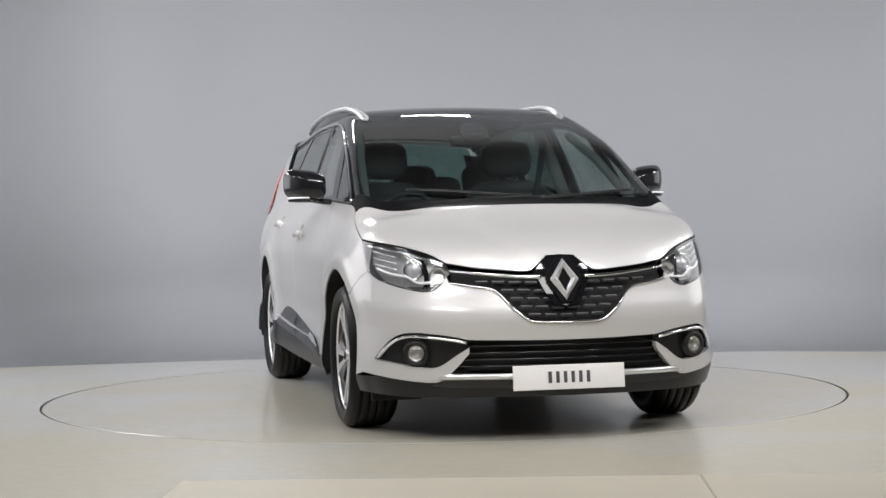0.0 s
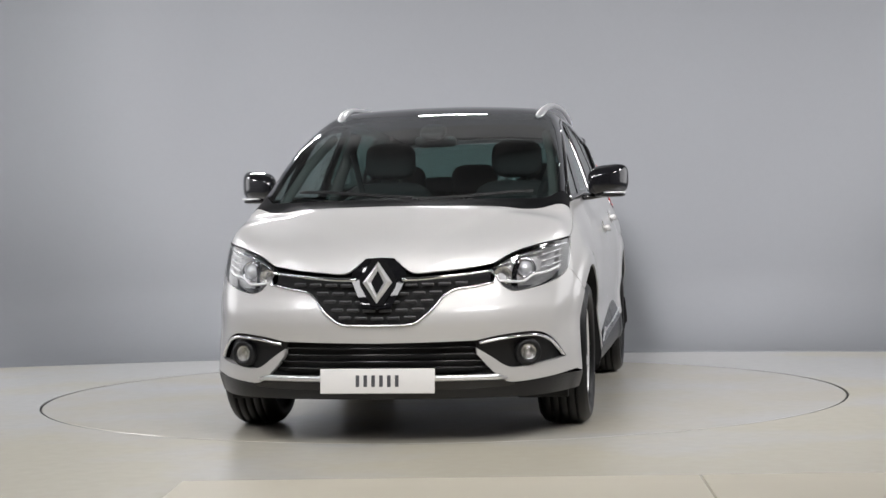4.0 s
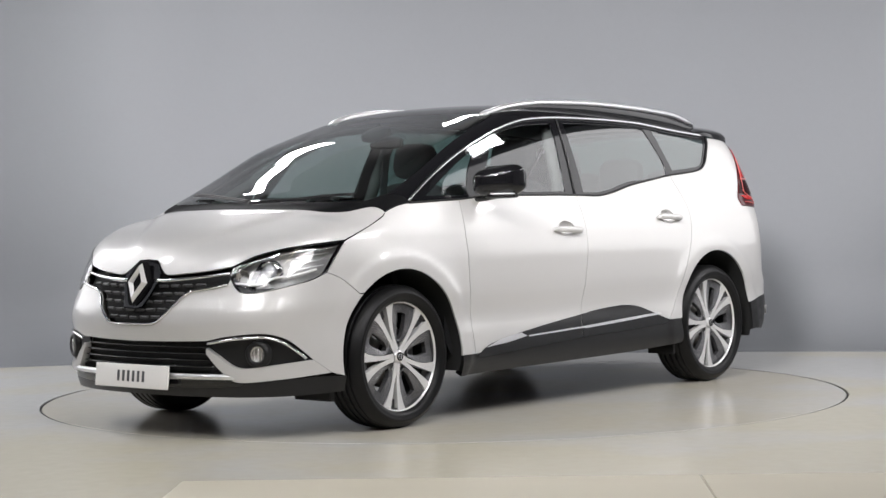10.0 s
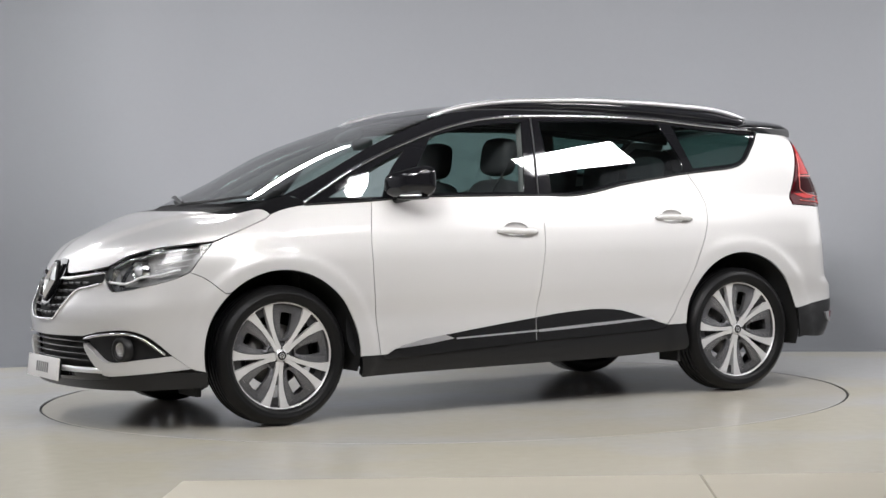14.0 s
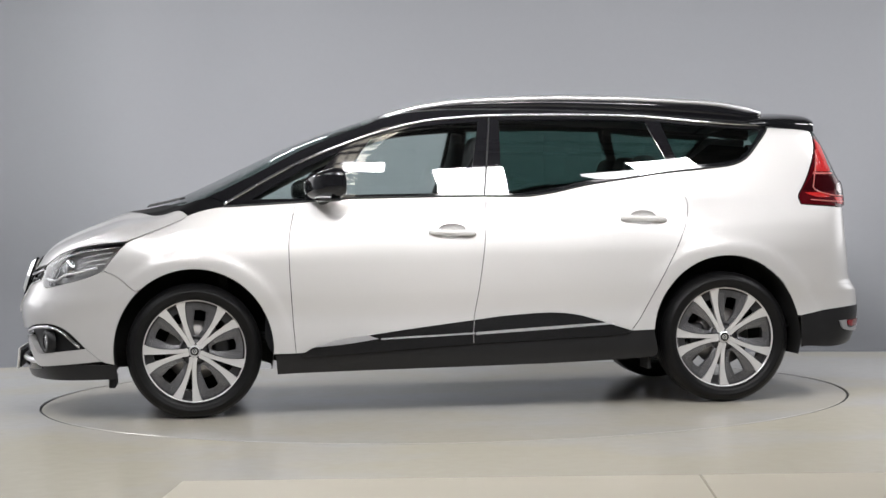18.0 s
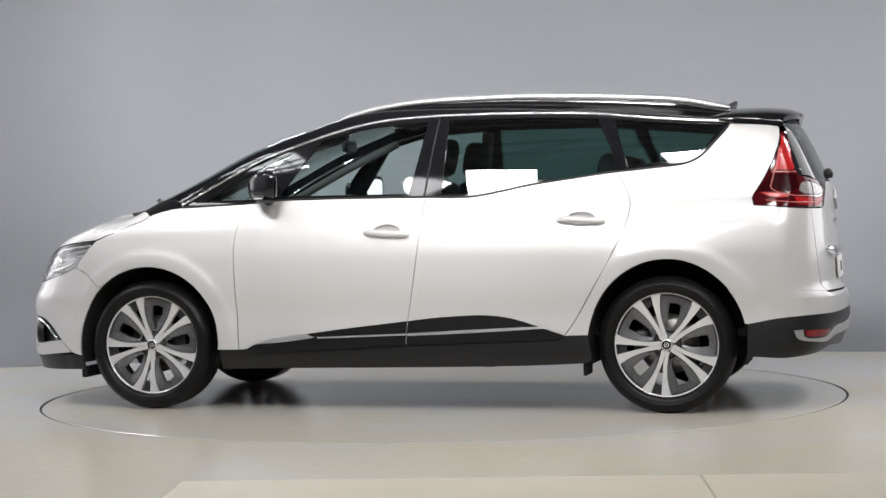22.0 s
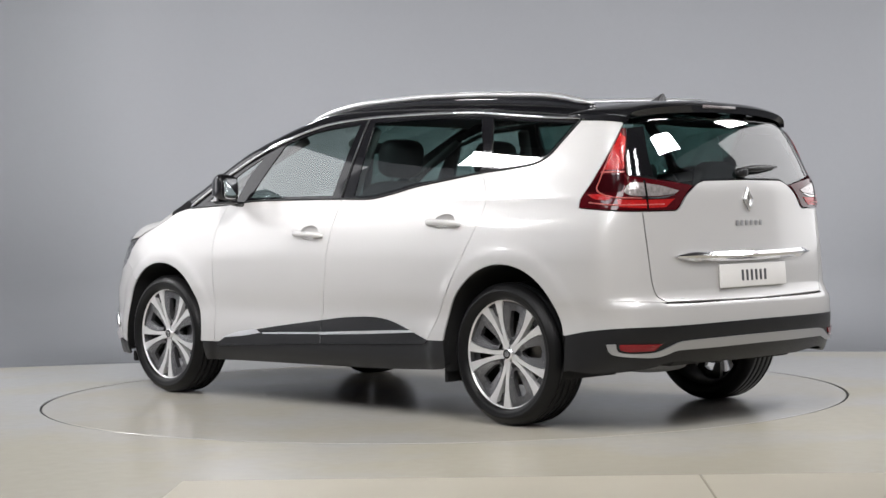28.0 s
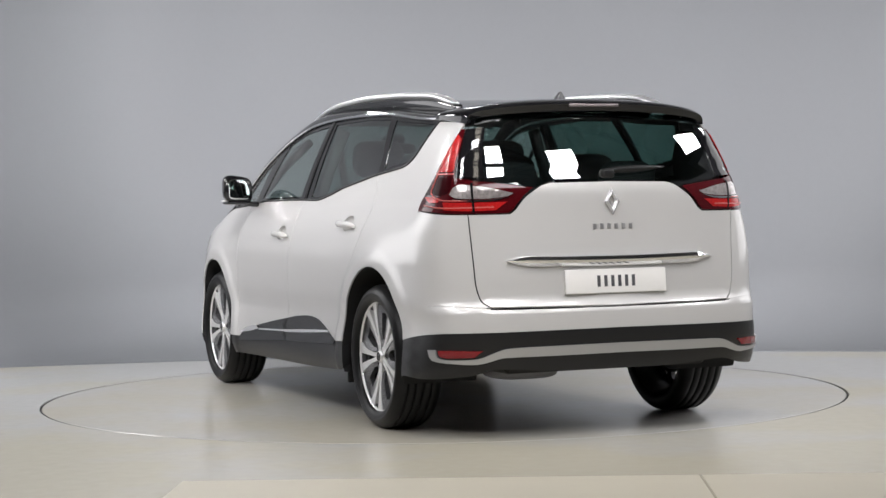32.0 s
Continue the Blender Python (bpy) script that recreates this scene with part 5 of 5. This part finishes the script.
def interior(P):
    for y in (0.37, -0.37):
        seat(P, 0.10, y, 0.54, 0.62)
    for y in (0.46, 0.0, -0.46):
        seat(P, -0.82, y, 0.44, 0.56)
    for y in (0.32, -0.32):
        seat(P, -1.52, y, 0.44, 0.50)
    panel("interior_lining", loop(curve(S(1.1, 1.06, 0.5, 1.10, -0.4, 1.10, -1.1, 1.19, -1.6, 1.23)), curve(S(-1.6, 1.23, -1.80, 1.0, -1.75, 0.8, -1.0, 0.85, -0.9, 0.3, 0.95, 0.3, 1.0, 0.85))), SEATCLOTH, P, both=True, off=-0.07, rim=0)
    bm = bmesh.new()
    rows_ = []
    for y in np.linspace(-0.74, 0.74, 25):
        k = abs(y) / 0.74
        hood = 0.035 * math.exp(-((y + 0.37) / 0.16) ** 2)
        prof = [(1.62 - 0.35 * k**2, 1.03), (1.30 - 0.1 * k, 1.055), (0.98, 1.055 + hood), (0.88, 1.04 + hood), (0.84, 0.98), (0.88, 0.80), (0.95, 0.55)]
        rows_.append([bm.verts.new((x, y, z)) for x, z in prof])
    for a, b in zip(rows_, rows_[1:]):
        for j in range(len(a) - 1):
            bm.faces.new((a[j], b[j], b[j + 1], a[j + 1]))
    part("dashboard", bm, SEATCLOTH, P)
    part("floor_pan", box(2.9, 1.46, 0.04, (-0.35, 0, 0.40), 0.01, 1), SEATCLOTH, P, smooth=False)
    part("firewall", box(0.05, 1.4, 0.6, (1.25, 0, 0.68), 0.01, 1), LINER, P, smooth=False)
    sw = part("steering_wheel", merge(lathe([(0.172 + 0.015 * math.cos(a), 0.015 * math.sin(a)) for a in np.linspace(0, 2 * math.pi, 9)], 36, "x"), blob(0.05, 0.13, 0.11, (0.02, 0, 0), 3), box(0.015, 0.32, 0.03, (0.01, 0, 0), 0.006, 1)), TRIM, P)
    sw.matrix_basis = pose(0.70, -0.37, 0.985, 0, -24, 0)
    part("rear_view_mirror", merge(blob(0.035, 0.23, 0.065, (0.52, 0.0, 1.425), 4), tube([(0.52, 0, 1.44), (0.56, 0, 1.49)], 0.012, 8)), TRIM, P)
    part("camera_housing", blob(0.16, 0.14, 0.06, (0.60, 0.0, 1.472), 3, (0, 22, 0)), TRIM, P)
    for s_ in (1, -1):
        part("inner_pillar", tube([(-0.17, 0.575 * s_, 1.50), (-0.13, 0.665 * s_, 1.26), (-0.10, 0.71 * s_, 1.10)], 0.035, 8), LINING, P)
        part("belt_webbing", tube([(-0.15, 0.60 * s_, 1.42), (-0.02, 0.52 * s_, 1.16), (0.02, 0.45 * s_, 0.95)], 0.022, 6, 0.15), SEATCLOTH, P)
        part("screen_pillar_lining", tube([(1.20, 0.70 * s_, 1.075), (0.75, 0.65 * s_, 1.305), (0.40, 0.59 * s_, 1.455)], 0.024, 8), LINING, P)


def wheel(parent, x, s_, phase):
    w = empty("wheel")
    w.parent = parent
    w.matrix_basis = pose(x, 0.80 * s_, 0.348, 0, 0, 0 if s_ > 0 else 180)
    tread = [(0.336, 0.066), (0.343, 0.052)]
    for g in (0.030, -0.010, -0.050, -0.090):
        tread += [(0.3475, g + 0.014), (0.3480, g + 0.004), (0.340, g + 0.003), (0.340, g - 0.004), (0.3480, g - 0.005)]
    tread += [(0.345, -0.118), (0.335, -0.135)]
    side = [(0.262, 0.052), (0.266, 0.068), (0.276, 0.080), (0.292, 0.087), (0.300, 0.0865), (0.302, 0.0885), (0.312, 0.087), (0.314, 0.085), (0.326, 0.078)]
    part("tyre", lathe(side + tread + [(0.31, -0.155), (0.262, -0.14), (0.262, 0.052)], 96), RUBBER, w)
    rim = part("rim", lathe([(0.258, 0.052), (0.262, 0.060), (0.267, 0.062), (0.269, 0.056), (0.262, 0.046)], 96), MACHINED, w, "bright machined rim edge")
    part("barrel", lathe([(0.258, 0.052), (0.250, 0.045), (0.246, -0.12), (0.262, -0.14)], 72), DARKGREY, rim)
    prong = [(0.020, 0.0), (0.088, 0.001), (0.110, 0.0050), (0.150, 0.0105), (0.200, 0.0180), (0.258, 0.0275), (0.252, 0.058), (0.247, 0.0785), (0.225, 0.0625), (0.200, 0.0515), (0.170, 0.0395), (0.130, 0.0295), (0.095, 0.0235), (0.060, 0.0205), (0.035, 0.021)]
    for i in range(5):
        a = radians(phase + 72 * i)
        rot = pose(0, 0, 0, 0, -math.degrees(a), 0)
        two = []
        for sg in (1, -1):
            b = prism([(u, v * sg) for u, v in prong], 0.014, 0.046, step=0.012)
            for v in b.verts:
                r = math.hypot(v.co.x, v.co.z)
                v.co.y += 0.010 * (r / 0.25) - 0.004 * math.sin(math.pi * min(1, r / 0.25))
            two.append(b)
        b = merge(*two)
        b.transform(rot)
        part("spoke", b, MACHINED, w, smooth=False)
        b = prism([(0.205, -0.022), (0.245, -0.034), (0.252, 0.0), (0.245, 0.034), (0.205, 0.022), (0.212, 0.0)], 0.005, 0.030, step=0.02)
        b.transform(rot)
        part("spoke_bridge", b, DARKGREY, w, smooth=False)
        # dark textured petal between the spokes, open in the middle
        def polar(r, d):
            return (r * math.cos(radians(d)), r * math.sin(radians(d)))
        out = [polar(0.075, 22), polar(0.12, 14), polar(0.17, 13.5), polar(0.21, 15), polar(0.252, 18), polar(0.254, 36), polar(0.252, 54), polar(0.21, 57), polar(0.17, 58.5), polar(0.12, 58), polar(0.075, 50)]
        hole = [polar(0.085, 30), polar(0.12, 25), polar(0.17, 26.5), polar(0.212, 28), polar(0.216, 36), polar(0.212, 44), polar(0.17, 46), polar(0.12, 47.5), polar(0.085, 42)]
        b = prism(out, 0.004, 0.030, [hole], 0.012)
        for v in b.verts:
            d = math.degrees(math.atan2(v.co.z, v.co.x)) - 36
            v.co.y += 0.010 * (abs(d) / 16) + 0.008 * (math.hypot(v.co.x, v.co.z) / 0.25)
        b.transform(rot)
        petal = part("petal", b, PETAL, w, "dark grey textured insert", smooth=False)
        # rows of small raised dots along both edges of the insert
        dots = bmesh.new()
        for k, r in enumerate(np.linspace(0.115, 0.232, 13)):
            for d in (16.5, 19.5, 22.5, 49.0, 52.0, 55.0):
                d2 = d + (1.5 if k % 2 else 0)
                y = 0.0302 + 0.010 * (abs(d2 - 36) / 16) + 0.008 * (r / 0.25)
                ring = []
                for q in range(4):
                    u, v_ = polar(r, d2)
                    ring.append(dots.verts.new((u + 0.0026 * math.cos(math.pi / 2 * q), y, v_ + 0.0026 * math.sin(math.pi / 2 * q))))
                u, v_ = polar(r, d2)
                tip = dots.verts.new((u, y + 0.0016, v_))
                for q in range(4):
                    dots.faces.new((ring[(q + 1) % 4], ring[q], tip))
        dots.transform(rot)
        tagged(part("dot_pattern", dots, SKIDTRIM, petal, smooth=False), kind="stuff")
        n = prism([(0.011 * math.cos(radians(60 * k)), 0.011 * math.sin(radians(60 * k))) for k in range(6)], 0.020, 0.032, step=0.02)
        n.transform(pose(0.057 * math.cos(a + radians(36)), 0, 0.057 * math.sin(a + radians(36))))
        part("wheel_bolt", n, DARKGREY, w, smooth=False)
    part("hub_boss", lathe([(0.0005, 0.040), (0.052, 0.040), (0.072, 0.024), (0.078, 0.0), (0.0005, 0.0)], 40), DARKGREY, w)
    cap = part("hub_cap", lathe([(0.0005, 0.060), (0.020, 0.060), (0.026, 0.057), (0.031, 0.050), (0.032, 0.036)], 32), SATIN, w, "silver hub cap")
    d = diamond((0.009, 0.014), (0.004, 0.007), 0.002)
    d.transform(pose(0, 0.0615, 0, 0, 0, 0))
    part("cap_mark", d, DARKGREY, cap, smooth=False)
    part("cap_ring", lathe([(0.014, 0.0604), (0.015, 0.0616), (0.021, 0.0616), (0.0225, 0.0600)], 32), BLACK, cap)
    brake = part("brake_disc", lathe([(0.07, -0.03), (0.155, -0.03), (0.155, -0.055), (0.07, -0.055), (0.07, -0.03)], 48), DISCMETAL, w)
    part("caliper", blob(0.09, 0.07, 0.15, (0.135 if x < 0 else -0.135, -0.04, 0.0), 4), DARKGREY, brake)
    return w


room()
table = turntable()
the_car = car()
for wx, ph in ((1.402, 135.5), (-1.402, 138.7)):
    wheel(the_car, wx, 1, ph)
    wheel(the_car, wx, -1, ph)

HEADINGS = [(0.0, -77.74), (2.6, -91.39), (6.0, -109.22), (9.0, -125.06), (13.0, -145.98), (16.0, -162.2), (19.0, -178.42), (20.0, -183.49), (23.0, -199.71), (28.0, -226.24), (32.0, -247.66)]


def motions():
    """The disc and the car on it turn together, slowly and evenly."""
    ts, hs = [h[0] for h in HEADINGS], [h[1] for h in HEADINGS]
    slope, start = np.polyfit(ts, hs, 1)
    rows_car, rows_disc = [], []
    for i in range(17):
        t = 2.0 * i
        a = 0.6 * float(np.interp(t, ts, hs)) + 0.4 * (start + slope * t)
        turn = pose(0, 0, 0, 0, 0, a)
        rows_car.append((t, turn @ pose(0.001, 0.059, 0)))
        rows_disc.append((t, turn))
    walk(the_car, rows_car)
    walk(table, rows_disc)


motions()
